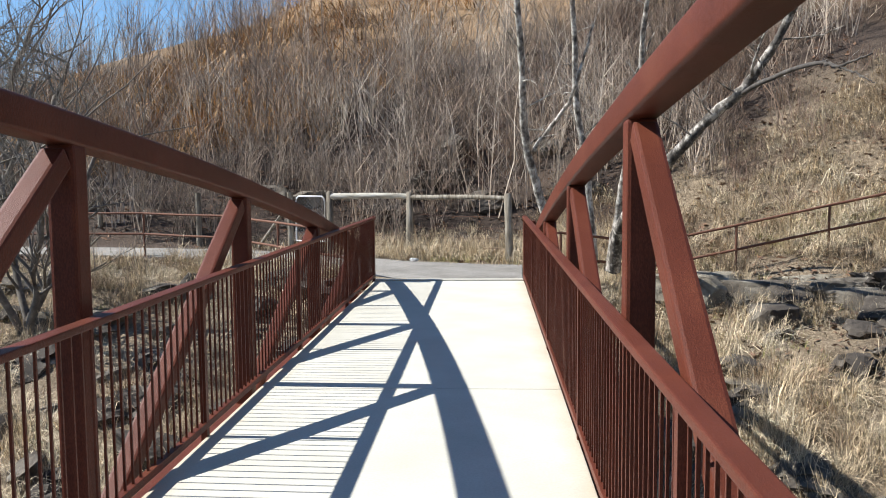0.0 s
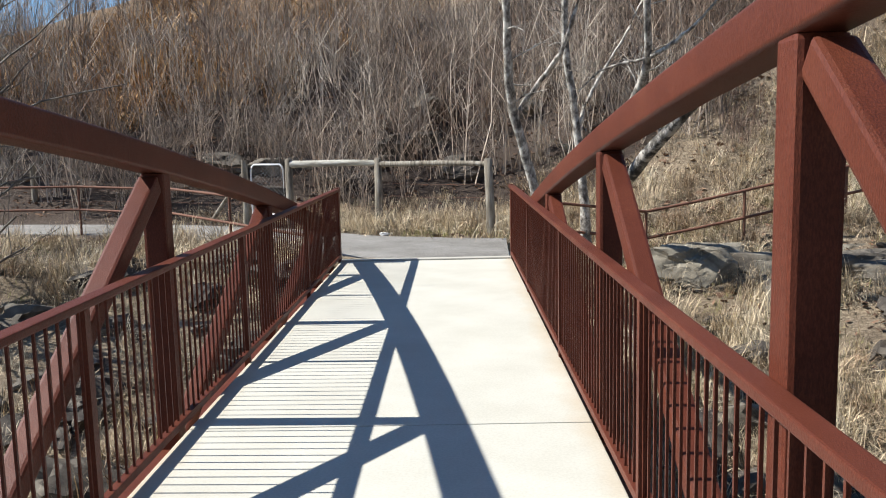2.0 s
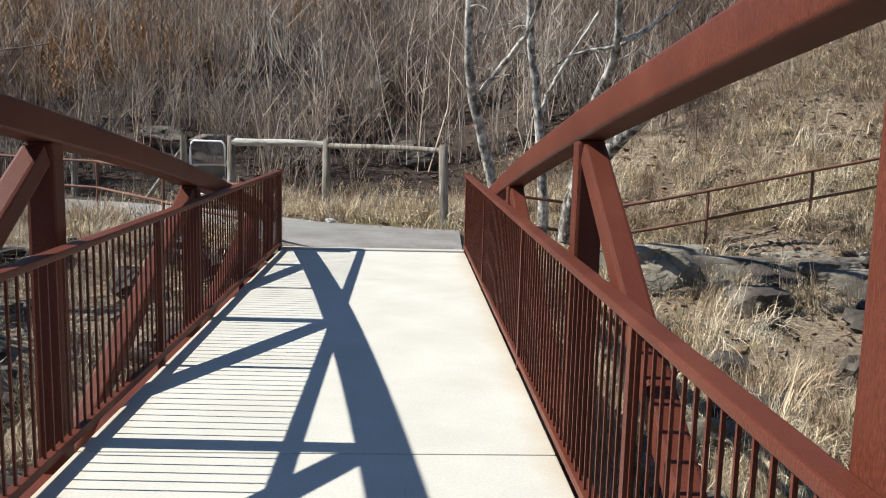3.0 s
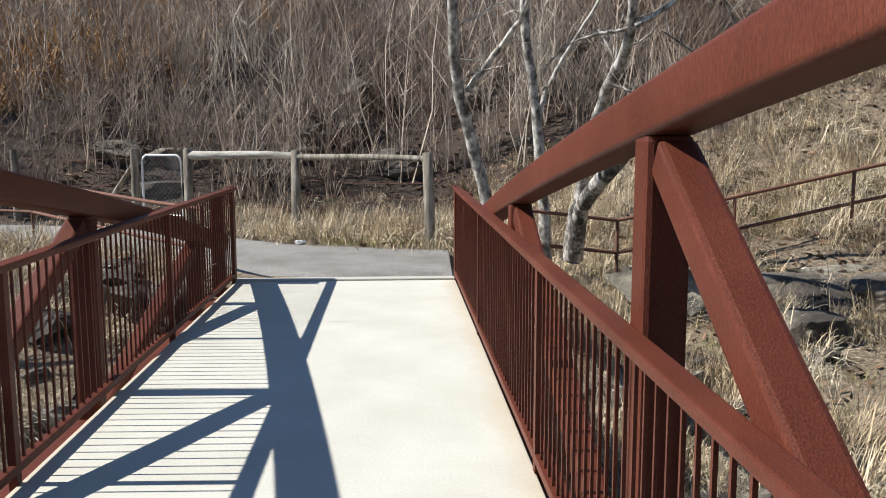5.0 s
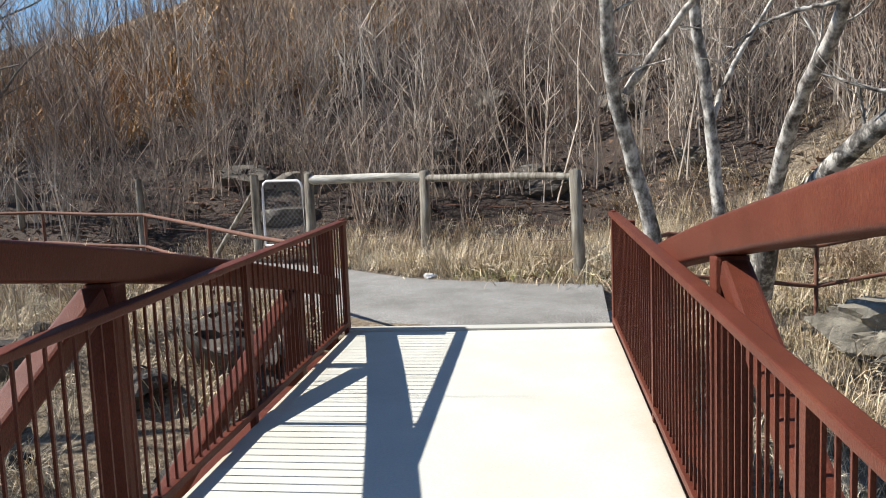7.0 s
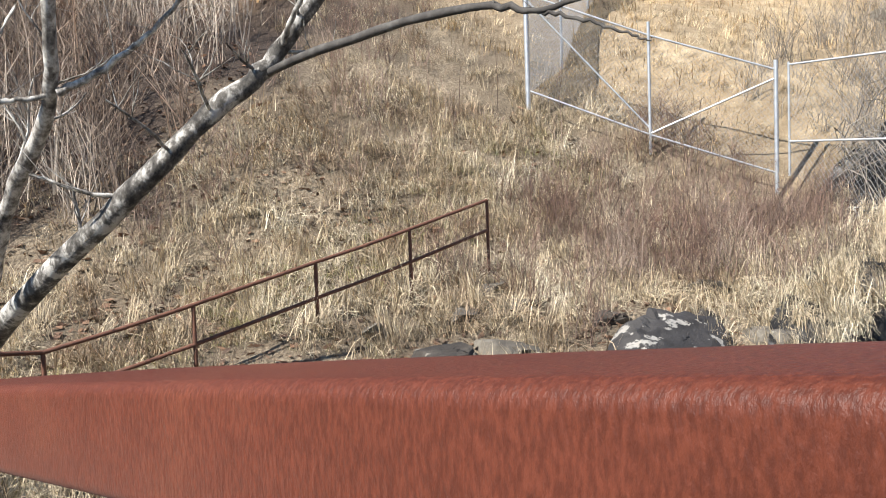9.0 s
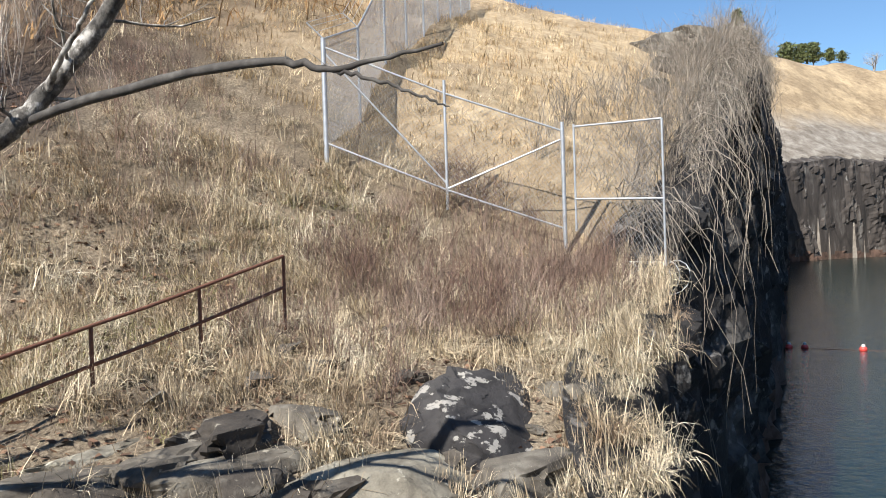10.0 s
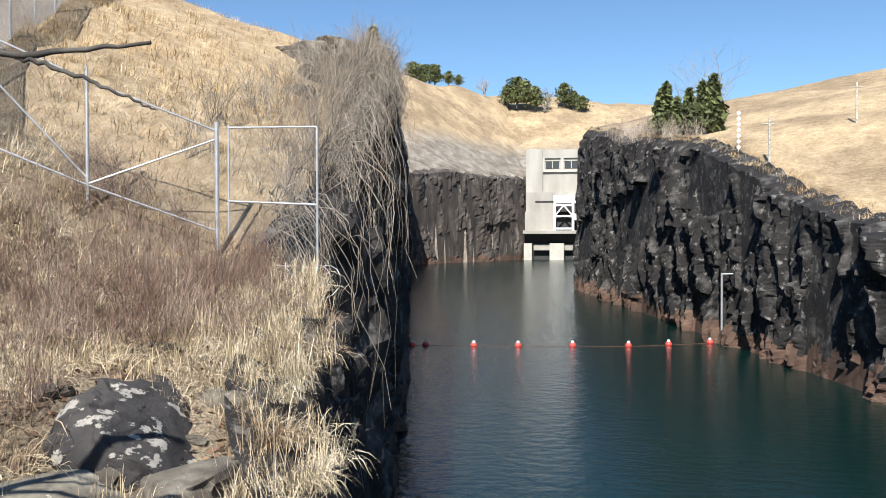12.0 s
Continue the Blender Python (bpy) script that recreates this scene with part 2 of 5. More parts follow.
def box(lo, hi, bevel=0.0):
    bm = bmesh.new()
    add_box(bm, lo, hi, bevel)
    return bm


def add_beam(bm, p, q, w, h, bevel=0.0, up=(0, 0, 1)):
    """A straight tube of w x h between p and q."""
    p, q = Vector(p), Vector(q)
    d = (q - p).normalized()
    side = d.cross(Vector(up)).normalized()
    u = side.cross(d)
    m = Matrix((side, d, u)).transposed().to_4x4()
    m.translation = (p + q) / 2
    r = bmesh.ops.create_cube(bm, size=1, matrix=m @ Matrix.Diagonal((w, (q - p).length, h, 1)))
    if bevel:
        es = list({e for s in r["verts"] for e in s.link_edges})
        bmesh.ops.bevel(bm, geom=es, offset=bevel, segments=2, affect="EDGES", profile=0.6)


def beam(p, q, w, h, bevel=0.0, up=(0, 0, 1)):
    bm = bmesh.new()
    add_beam(bm, p, q, w, h, bevel, up)
    return bm


def tube_arrays(pts, radii, sides=5, cap=True):
    """Vertices and faces of a bent tapered tube."""
    pts = np.asarray(pts, float)
    n = len(pts)
    t = np.gradient(pts, axis=0)
    t /= np.linalg.norm(t, axis=1)[:, None] + 1e-9
    ref = np.where(np.abs(t[:, 2:3]) > 0.9, np.array([[1.0, 0, 0]]), np.array([[0, 0, 1.0]]))
    a = np.cross(t, ref); a /= np.linalg.norm(a, axis=1)[:, None] + 1e-9
    bb = np.cross(t, a)
    ang = np.arange(sides) * 2 * np.pi / sides
    ring = a[:, None] * np.cos(ang)[None, :, None] + bb[:, None] * np.sin(ang)[None, :, None]
    vs = (pts[:, None] + ring * np.asarray(radii, float)[:, None, None]).reshape(-1, 3)
    i = np.arange(n - 1)[:, None] * sides
    j = np.arange(sides)[None]
    k = (j + 1) % sides
    fs = np.stack([i + j, i + k, i + sides + k, i + sides + j], -1).reshape(-1, 4)
    return vs, fs


def mesh_of(name, vs, fs, smooth=True):
    """A mesh from arrays of vertices and of faces with one count of corners."""
    vs, fs = np.asarray(vs, np.float32), np.asarray(fs, np.int32)
    k = fs.shape[1]
    me = bpy.data.meshes.new(name)
    me.vertices.add(len(vs)); me.vertices.foreach_set("co", vs.ravel())
    me.loops.add(fs.size); me.loops.foreach_set("vertex_index", fs.ravel())
    me.polygons.add(len(fs)); me.polygons.foreach_set("loop_start", np.arange(len(fs), dtype=np.int32) * k)
    me.polygons.foreach_set("use_smooth", np.full(len(fs), smooth))
    me.update(calc_edges=True)
    return me


def tube(name, pts, radii, material, parent=None, sides=8, label=""):
    if np.isscalar(radii):
        radii = [radii] * len(pts)
    vs, fs = tube_arrays(pts, radii, sides)
    return link_mesh(name, mesh_of(name, vs, fs), material, parent, label)


def merged(tubes):
    vs, fs, o = [], [], 0
    for a, f in tubes:
        vs.append(a); fs.append(f + o); o += len(a)
    return np.concatenate(vs), np.concatenate(fs)


# ---- the lie of the land ----
WATER_Z = -6.3


def sstep(a, b, x):
    t = np.clip((x - a) / (b - a), 0, 1)
    return t * t * (3 - 2 * t)


def near_bank(x):
    line = np.where(x < 3, -9.5, np.where(x < 12, -9.5 + 6.537 * sstep(1, 12, x), -5.35 + 0.215 * (x - 0.9)))
    return line + 0.8 * np.exp(-((x - 16.4) / 1.6) ** 2)


def far_bank(x):
    return -30.3 + 0.194 * (x - 5.5)


def toe(x):
    return np.interp(x, [-60, 2, 11, 18, 30, 300], [11, 6.2, 3.0, -1.0, 1.5, 56])


def rough_noise(x, y):
    """Cheap bumpiness from crossed sines."""
    r = 0
    for k, (f, a) in enumerate(((0.35, 0.5), (0.8, 0.25), (1.9, 0.12), (4.1, 0.06))):
        r = r + a * np.sin(f * x + 1.7 * k + 1.3 * np.sin(f * 0.7 * y + k)) * np.cos(f * 1.1 * y - 0.9 * k + np.sin(f * 0.8 * x))
    return r


def far_end(x, y):
    """Metres past the head of the canal (below 0 inside it)."""
    v = (x - 0.9) * 0.1908 - (y + 6.7) * 0.9816
    u = (x - 0.9) * 0.9816 + (y + 6.7) * 0.1908
    return u - np.where(v < 34, 236 + 1.28 * (v + 5), 290)


def land(x, y):
    x, y = np.asarray(x, float), np.asarray(y, float)
    ty = toe(x)
    up = np.maximum(0, y - ty)
    grade = np.interp(x, [-60, -44, -34, -20, -13, -6, 12, 30, 80, 300], [0.10, 0.18, 0.30, 0.42, 0.50, 0.64, 0.70, 0.50, 0.30, 0.25])
    hill = grade * up / (1 + up / 75)
    edge_up = np.interp(x, [16, 22, 31, 45, 75, 120, 240], [0, 2.2, 5.5, 9.0, 11.5, 14, 18])
    base_e = np.interp(x, [3.6, 12], [0.57, 1.64]) + 0.25 * np.minimum(0, y - ty) + edge_up
    yy = np.maximum(0, -y)
    base_w = -2.6 * (1 - np.exp(-yy / 4.0))
    w = sstep(0.6, 3.2, x)
    z = base_w * (1 - w) + base_e * w + hill
    calm = np.clip((np.hypot(x - 0, (y - 1.5)) - 2.5) / 5, 0, 1)
    calm = calm * np.clip(np.abs(y - np.interp(x, [-25, -9, -5.5, -3, 0], [7, 5.9, 5.0, 3.6, 1.4])) / 2.0 - 0.6, 0, 1) * (x < 1) + calm * (x >= 1)
    z = z + rough_noise(x, y) * 0.35 * calm * (1 + up / 25)
    # south bank
    south = far_bank(x) - y
    zr = np.interp(x, [0, 45, 54, 65, 75, 135, 300], [0.5, 1.4, 3.2, 6.3, 9, 18.5, 24]) + 0.17 * np.maximum(south, 0) + rough_noise(x * 0.4, y * 0.4) * 0.8
    z = np.where(south > 0, zr, z)
    # head of the canal
    fe = far_end(x, y)
    zf = 20 + np.clip(fe, 0, 25) * 0.35 + 36 * sstep(15, 110, fe) + rough_noise(x * 0.1, y * 0.1) * 3
    z = np.where((fe > 0) & (x > 150), np.where(south > 20, np.maximum(zr, zf), zf), z)
    # the cut itself
    cut = np.minimum(near_bank(x) - y, y - np.where(x > 135, far_bank(x) - np.clip((x - 135) * 4, 0, 40), far_bank(x)) + 0.55)
    cut = np.minimum(cut, np.where(x > 150, -fe, 1e3))
    z = np.where(cut > -0.7, z + (-9.5 - z) * sstep(-0.7, 0.3, cut), z)
    return z

gx = np.unique(np.concatenate([np.linspace(-700, -60, 30), np.linspace(-60, -14, 60), np.linspace(-14, 26, 125), np.linspace(26, 90, 64), np.linspace(90, 330, 56), np.linspace(330, 1500, 40)]))
gy = np.unique(np.concatenate([np.linspace(-700, -90, 30), np.linspace(-90, -12, 60), np.linspace(-12, 20, 108), np.linspace(20, 90, 44), np.linspace(90, 1000, 50)]))
GX, GY = np.meshgrid(gx, gy)
gv = np.stack([GX, GY, land(GX, GY)], -1).reshape(-1, 3)
nx = len(gx)
ii = (np.arange(len(gy) - 1)[:, None] * nx + np.arange(nx - 1)[None]).reshape(-1)
gf = np.stack([ii, ii + 1, ii + nx + 1, ii + nx], -1)
ground = link_mesh("ground", mesh_of("ground", gv, gf), M_GROUND)
tagged(ground, "dry winter grass and leaf litter on steep hillside banks", "ground", kind="structure")

# water
bm = bmesh.new()
for x0, y0 in ((-400, -90), (520, -90), (520, 180), (-400, 180)):
    bm.verts.new((x0, y0, WATER_Z))
bm.faces.new(bm.verts)
tagged(part("water", bm, M_WATER), "deep green canal water between rock walls", "water", kind="structure")

# gravel path from the bridge end, bending away to the west
PATHLINE = np.array([(1.25, 1.25), (0, 1.3), (-1.5, 2.05), (-3, 3.6), (-5.5, 5.0), (-9, 5.9), (-14, 6.5), (-30, 7.5)])
def smooth_line(p, n):
    t = np.linspace(0, len(p) - 1, n)
    q = np.stack([np.interp(t, np.arange(len(p)), p[:, k]) for k in range(p.shape[1])], -1)
    for _ in range(6):
        q[1:-1] = (q[:-2] + 2 * q[1:-1] + q[2:]) / 4
    return q
pl = smooth_line(PATHLINE, 70)
tg = np.gradient(pl, axis=0); tg /= np.linalg.norm(tg, axis=1)[:, None]
nrm = np.stack([-tg[:, 1], tg[:, 0]], -1)
wl = np.interp(np.arange(70), [0, 12, 25, 69], [1.3, 1.6, 1.25, 0.95])
cols = np.linspace(-1, 1, 9)
pv = []
for k, cc in enumerate(cols):
    q = pl + nrm * (wl * cc)[:, None]
    if abs(cc) == 1:
        q = q + nrm * (0.12 * np.sin(np.arange(70) * 1.3 + 3 * cc))[:, None]
    z = np.maximum(land(q[:, 0], q[:, 1]) + 0.02, 0.02 + 0 * q[:, 0] - 0.02 * (abs(cc) == 1)) - 0.10 * (abs(cc) == 1)
    pv.append(np.column_stack([q, z]))
pv = np.array(pv).reshape(-1, 3)
ii = (np.arange(8)[:, None] * 70 + np.arange(69)[None]).reshape(-1)
tagged(link_mesh("path", mesh_of("path", pv, np.stack([ii, ii + 70, ii + 71, ii + 1], -1)), M_GRAVEL), "grey compacted gravel footpath with grassy edges", "path", kind="structure")


# ---- rock walls of the canal ----
def cliff(name, line, top, material, label, step, rows, bulge, seed, foot=None, back=0.9, tall=3.2, wide=1.7):
    """A rock face along a line of (x, y): broken into blocks and columns, facing to the right of the line."""
    line = np.asarray(line, float)
    seg = np.r_[0, np.cumsum(np.linalg.norm(np.diff(line, axis=0), axis=1))]
    s = np.arange(0, seg[-1], step)
    px = np.stack([np.interp(s, seg, line[:, k]) for k in (0, 1)], -1)
    tt = np.gradient(px, axis=0); tt /= np.linalg.norm(tt, axis=1)[:, None]
    for _ in range(12):
        tt[1:-1] = (tt[:-2] + tt[1:-1] + tt[2:]) / 3
    out = np.stack([tt[:, 1], -tt[:, 0]], -1)
    vs = np.zeros((rows, len(s), 3))
    for i in range(len(s)):
        zt = top(px[i, 0], px[i, 1])
        for j in range(rows):
            f = j / (rows - 1)
            z = -8.5 + (zt + 8.5) * f
            p = Vector(((s[i] + 0.18 * z) / (bulge * wide), seed, (z - 0.1 * s[i]) / (bulge * tall)))
            pa = Vector((0.82 * p.x - 0.57 * p.z, p.y, 0.57 * p.x + 0.82 * p.z))
            pb = Vector((0.87 * p.x + 0.5 * p.z, p.y, -0.5 * p.x + 0.87 * p.z))
            cell = noise.cell(p * 0.8) * 0.56 + noise.cell(pa * 2.0 + Vector((3, 5, 7))) * 0.27 + noise.cell(pb * 4.6 + Vector((1, 2, 3))) * 0.10 + noise.turbulence(p * 1.1, 6, False) * 0.5 + abs(noise.noise(p * 0.35)) * 1.4
            d = bulge * max(0.12, cell - 0.15) + bulge * 0.9 * (1 - f)
            if f > 0.955:
                g = (f - 0.955) / 0.045
                d = d * (1 - g) - back * g
            vs[j, i] = (px[i, 0] + out[i, 0] * d, px[i, 1] + out[i, 1] * d, z + bulge * 0.25 * noise.noise(p * 3))
    n = len(s)
    k = (np.arange(rows - 1)[:, None] * n + np.arange(n - 1)[None]).reshape(-1)
    me = mesh_of(name, vs.reshape(-1, 3), np.stack([k, k + 1, k + n + 1, k + n], -1), smooth=False)
    ob = link_mesh(name, me, material)
    if foot:
        me.materials.append(foot)
        zs = np.repeat(vs[:-1, :-1, 2].reshape(-1), 1)
        me.polygons.foreach_set("material_index", (zs < WATER_Z + 1.3 + 0.5 * np.sin(np.tile(np.arange(n - 1), rows - 1) * 0.9)).astype(np.int32))
    return tagged(ob, label, "cliff", kind="structure")


def rim(x, y, back):
    return float(land(x + back[0], y + back[1])) + 0.12


xs = np.linspace(2, 42, 80)
cliff("cliff_north", np.stack([xs, near_bank(xs)], -1), lambda x, y: rim(x, y, (-0.1, 0.95)), M_CLIFF, "jagged rock wall coloured dark as if shaded, dropping into the canal", 0.2, 64, 0.6, 1.0, M_WETROCK)
xs = np.linspace(41.5, 245, 90)
cliff("cliff_north_far", np.stack([xs, near_bank(xs)], -1), lambda x, y: rim(x, y, (-0.1, 0.95)), M_CLIFF, "jagged rock wall coloured dark as if shaded, running along the canal", 0.9, 34, 0.8, 1.0, M_WETROCK)
xs = np.linspace(134, 8, 90)
sl = np.stack([xs, far_bank(xs)], -1)
sl = np.concatenate([np.array([(146, far_bank(146) - 36), (139, far_bank(139) - 14)]), sl])
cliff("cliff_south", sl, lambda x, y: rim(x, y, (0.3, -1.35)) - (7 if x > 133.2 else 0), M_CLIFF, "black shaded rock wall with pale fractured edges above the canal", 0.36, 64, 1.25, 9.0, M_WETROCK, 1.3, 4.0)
uu = np.linspace(-12, 36, 30)
def from_uv(u, v):
    return (0.9 + 0.9816 * u + 0.1908 * v, -6.7 + 0.1908 * u - 0.9816 * v)
cliff("cliff_east", [from_uv(236 + 1.28 * (q + 5), q) for q in uu], lambda x, y: rim(x, y, (3, 0.6)), M_FARCLIFF, "streaked grey and brown rock face at the canal head", 1.0, 44, 1.9, 4.0, M_WETROCK, 3.0, 7.0)

# ---- the footbridge ----
PANEL, S0, LAST = 2.86, 1.30, 12
RAIL_X, TRUSS_X = 1.235, {-1: 1.375, 1: 1.348}
def chord_z(s, side=-1):
    return (0.42 if side < 0 else 0.45) + (0.2135 if side < 0 else 0.2195) * s - 0.0060 * s * s
LENGTH = 35.6
bridge = thing("footbridge", "brown painted steel bowstring truss footbridge with concrete deck", "bridge")
for k in range(5):
    y1, y0 = -7.15 * k - (0.006 if k else 0.09), -min(7.15 * (k + 1), LENGTH) + 0.006
    part("deck_slab", box((-1.225, y0, -0.14), (1.225, y1, 0.0), 0.008), M_DECK, bridge, "sunlit pale concrete slab")
part("end_sill", box((-1.26, -0.085, -0.2), (1.26, 0.06, 0.022), 0.01), M_PALECON, bridge, "pale concrete sill")
# outline of a square tube with rounded corners
CORNERS = []
for a0, (ox, oz) in ((180, (-1, -1)), (270, (1, -1)), (0, (1, 1)), (90, (-1, 1))):
    for st in range(6):
        an = radians(a0 + 18 * st)
        CORNERS.append((ox * 0.74 + 0.26 * math.cos(an), oz * 0.74 + 0.26 * math.sin(an)))
node_s = [S0 + PANEL * k for k in range(LAST + 1)]
for sx_ in (-1, 1):
    x = sx_ * TRUSS_X[sx_]
    # arched top chord: one bent square tube
    bm = bmesh.new()
    ss = np.linspace(0.0, LENGTH, 73)
    prev = None
    hw = 0.078
    for s_ in ss:
        dz = 0.2135 - 0.012 * s_
        nrm_ = Vector((0, dz, 1)).normalized()
        c_ = Vector((x, -s_, chord_z(s_, sx_)))
        ring = []
        for cx, cn in CORNERS:
            ring.append(bm.verts.new(c_ + Vector((cx * hw, 0, 0)) + nrm_ * (cn * hw)))
        if prev:
            for q in range(len(CORNERS)):
                bm.faces.new((prev[q], prev[(q + 1) % len(CORNERS)], ring[(q + 1) % len(CORNERS)], ring[q]))
        else:
            bm.faces.new(ring)
        prev = ring
    bm.faces.new(prev[::-1])
    bmesh.ops.recalc_face_normals(bm, faces=bm.faces)
    part("top_chord", bm, M_STEEL, bridge, smooth=True)
    part("bottom_chord", box((x - 0.075, -LENGTH, -0.34), (x + 0.075, 0.0, -0.15), 0.012), M_STEEL, bridge)
    for s_ in (0.16, LENGTH - 0.16):
        part("end_post", box((x - 0.06, -s_ - 0.06, -0.3), (x + 0.06, -s_ + 0.06, 0.98), 0.01), M_STEEL, bridge)
    for k, s_ in enumerate(node_s):
        top = chord_z(s_, sx_) - 0.07
        part("vertical", box((x - 0.07, -s_ - 0.07, -0.2), (x + 0.07, -s_ + 0.07, top), 0.02), M_STEEL, bridge)
        if k < 6:
            a, b2 = (s_ + 0.09, top - 0.06), (node_s[k + 1] - 0.12, -0.16)
        elif k > 6:
            a, b2 = (s_ - 0.09, top - 0.06), (node_s[k - 1] + 0.12, -0.16)
        else:
            continue
        part("diagonal", beam((x, -a[0], a[1]), (x, -b2[0], b2[1]), 0.115, 0.115, 0.017, up=(1, 0, 0)), M_STEEL, bridge)
    for s_ in [0.2] + [S0 + PANEL * k for k in range(0, LAST + 1)]:
        if sx_ > 0:
            part("floor_beam", box((-1.3, -s_ - 0.06, -0.36), (1.3, -s_ + 0.06, -0.145)), M_STEEL, bridge)
    # railing on the inner side
    r = part("railing", box((sx_ * RAIL_X - 0.04, -LENGTH, 1.012), (sx_ * RAIL_X + 0.04, 0.0, 1.05), 0.008), M_STEEL, bridge, "brown steel handrail over slim balusters")
    part("bottom_rail", box((sx_ * RAIL_X - 0.022, -LENGTH, 0.055), (sx_ * RAIL_X + 0.022, 0.0, 0.1), 0.004), M_STEEL, r)
    for k in range(-1, LAST + 1):
        s_ = S0 + PANEL * (k + 0.5)
        if 0.3 < s_ < LENGTH:
            part("rail_post", box((sx_ * RAIL_X - 0.02, -s_ - 0.025, -0.12), (sx_ * RAIL_X + 0.02, -s_ + 0.025, 1.012)), M_STEEL, r)
    part("end_plate", box((sx_ * RAIL_X - 0.02, -0.11, -0.1), (sx_ * RAIL_X + 0.02, 0.012, 1.06), 0.005), M_STEEL, r)
    bal = bpy.data.meshes.new("baluster")
    bm = box((-0.006, -0.006, 0.09), (0.006, 0.006, 1.02))
    bm.to_mesh(bal); bm.free()
    bal.materials.append(M_STEEL)
    rest = []
    for q in range(int(LENGTH / 0.1003)):
        s_ = 0.17 + 0.1003 * q
        if s_ < 17:
            ob = new("baluster", bal)
            ob.location = (sx_ * RAIL_X, -s_, 0)
            ob.parent = r
        else:
            rest.append(s_)
    bm = bmesh.new()
    for s_ in rest:
        add_box(bm, (sx_ * RAIL_X - 0.006, -s_ - 0.006, 0.09), (sx_ * RAIL_X + 0.006, -s_ + 0.006, 1.02))
    tagged(part("far_balusters", bm, M_STEEL, r), kind="stuff")
# abutments
for y0, y1 in ((-0.05, 0.9), (-LENGTH - 2, -LENGTH)):
    ab_ = part("abutment", box((-1.75, y0, -9 if y0 < -5 else -2.5), (1.75, y1, -0.03), 0.02), M_PLAINCON)
    tagged(ab_, "weathered concrete bridge abutment", "abutment", kind="structure")

# ---- buildings and fittings at the canal head ----
M_WINDOW, nt_, b_ = mat("dark_window_glass", 0.5)
b_.inputs["Base Color"].default_value = (0.03, 0.035, 0.04, 1)


def powerhouse():
    ob = thing("powerhouse", "weathered grey concrete powerhouse with stepped wall at the canal head", "building", at=(284, 0, WATER_Z))
    def bx(name, y1, y0, z0, z1, x0, x1, m, par=None, label="", bev=0.08):
        q = part(name, box((x0 - 284, y0, z0 - WATER_Z), (x1 - 284, y1, z1 - WATER_Z), bev), m, par or ob, label)
        return q
    bx("pylon", 14.6, 9.1, 9, 30.2, 283.4, 300, M_PLAINCON)
    bx("upper_wall", 9.1, -30, 16, 29.6, 285.2, 300, M_PLAINCON)
    bx("parapet", 9.1, -30, 27.2, 30.0, 284.6, 300, M_PLAINCON)
    bx("ledge", 9.1, -30, 22.6, 23.3, 284.4, 286, M_PALECON)
    for k in range(6):
        y = 8.2 - 6.2 * k
        w = bx("window", y, y - 4.4, 23.8, 26.2, 285.0, 285.35, M_WINDOW, label="dark horizontal window")
        part("window_frame", box((284.86 - 284, y - 4.6, 26.2 - WATER_Z), (285.2 - 284, y + 0.2, 26.5 - WATER_Z)), M_PLAINCON, w)
        part("mullion", box((284.9 - 284, y - 2.3, 23.8 - WATER_Z), (285.2 - 284, y - 2.1, 26.2 - WATER_Z)), M_PALECON, w)
        bx("pier_fin", y + 1.3, y + 0.3, 23.3, 27.2, 284.3, 285.4, M_PALECON)
    bx("mid_tier", 14.4, -30, 9.4, 15.9, 281.5, 290, M_PLAINCON)
    # thin near-black strip set on the mid tier
    bx("tier_dark_strip", 11.4, 5.2, 12.6, 13.0, 281.2, 281.7, M_OPENSHADE)
    bx("lower_tier", 14.7, 5.5, 3.2, 9.4, 280.0, 290, M_PLAINCON)
    bx("lower_tier", -2.4, -30, 3.2, 8.0, 280.0, 290, M_PLAINCON)
    # backs of the bay and tailrace carry the shade in their colour
    bx("bay_back", 5.5, -2.4, 3.2, 9.4, 283, 290, M_OPENSHADE)
    bx("apron_slab", 15.2, -30, 2.2, 3.3, 277.5, 290, M_PLAINCON)
    bx("tailrace_back", 15.0, -30, -8, 2.2, 283.5, 290, M_OPENSHADE)
    bx("gate_beam", 12.0, -30, -3.2, -1.2, 281.5, 283.6, M_PLAINCON)
    for y in (14.9, 6.6, -2.6, -11.6):
        bx("pier", y, y - 4.6 if y < 10 else y - 2.6, -8, -0.9, 278, 284, M_PALECON, label="pale concrete pier stained at the waterline")
    bx("dark_duct", -2.4, -6.5, 15.9, 21.5, 283.6, 285.3, M_PLAINCON)
    g = thing("gantry_crane", "white painted gantry frame with cross bracing on the powerhouse apron", "crane", at=(279.3, 0, 3.3))
    def gb(name, p, q, w):
        part(name, beam(p, q, w, w, 0.0, up=(1, 0, 0) if abs(p[0] - q[0]) < .1 else (0, 0, 1)), M_WHITE, g)
    part("cab", box((-1.6, -2.7, 8.8), (1.6, 5.3, 11.4), 0.1), M_WHITE, g)
    for y in (5.0, -0.9):
        for x in (-1.3, 1.3):
            gb("leg", (x, y, 0), (x, y, 8.8), 0.75)
    for z in (0.6, 4.6, 8.2):
        gb("crossbeam", (-1.4, -0.9, z), (-1.4, 5.0, z), 0.6)
    gb("brace", (-1.4, -0.7, 4.8), (-1.4, 2.05, 8.1), 0.4)
    gb("brace", (-1.4, 4.8, 4.8), (-1.4, 2.05, 8.1), 0.4)
    part("platform", box((-1.2, -3.8, 3.4), (1.2, -1.3, 5.4), 0.05), M_WHITE, g)


powerhouse()

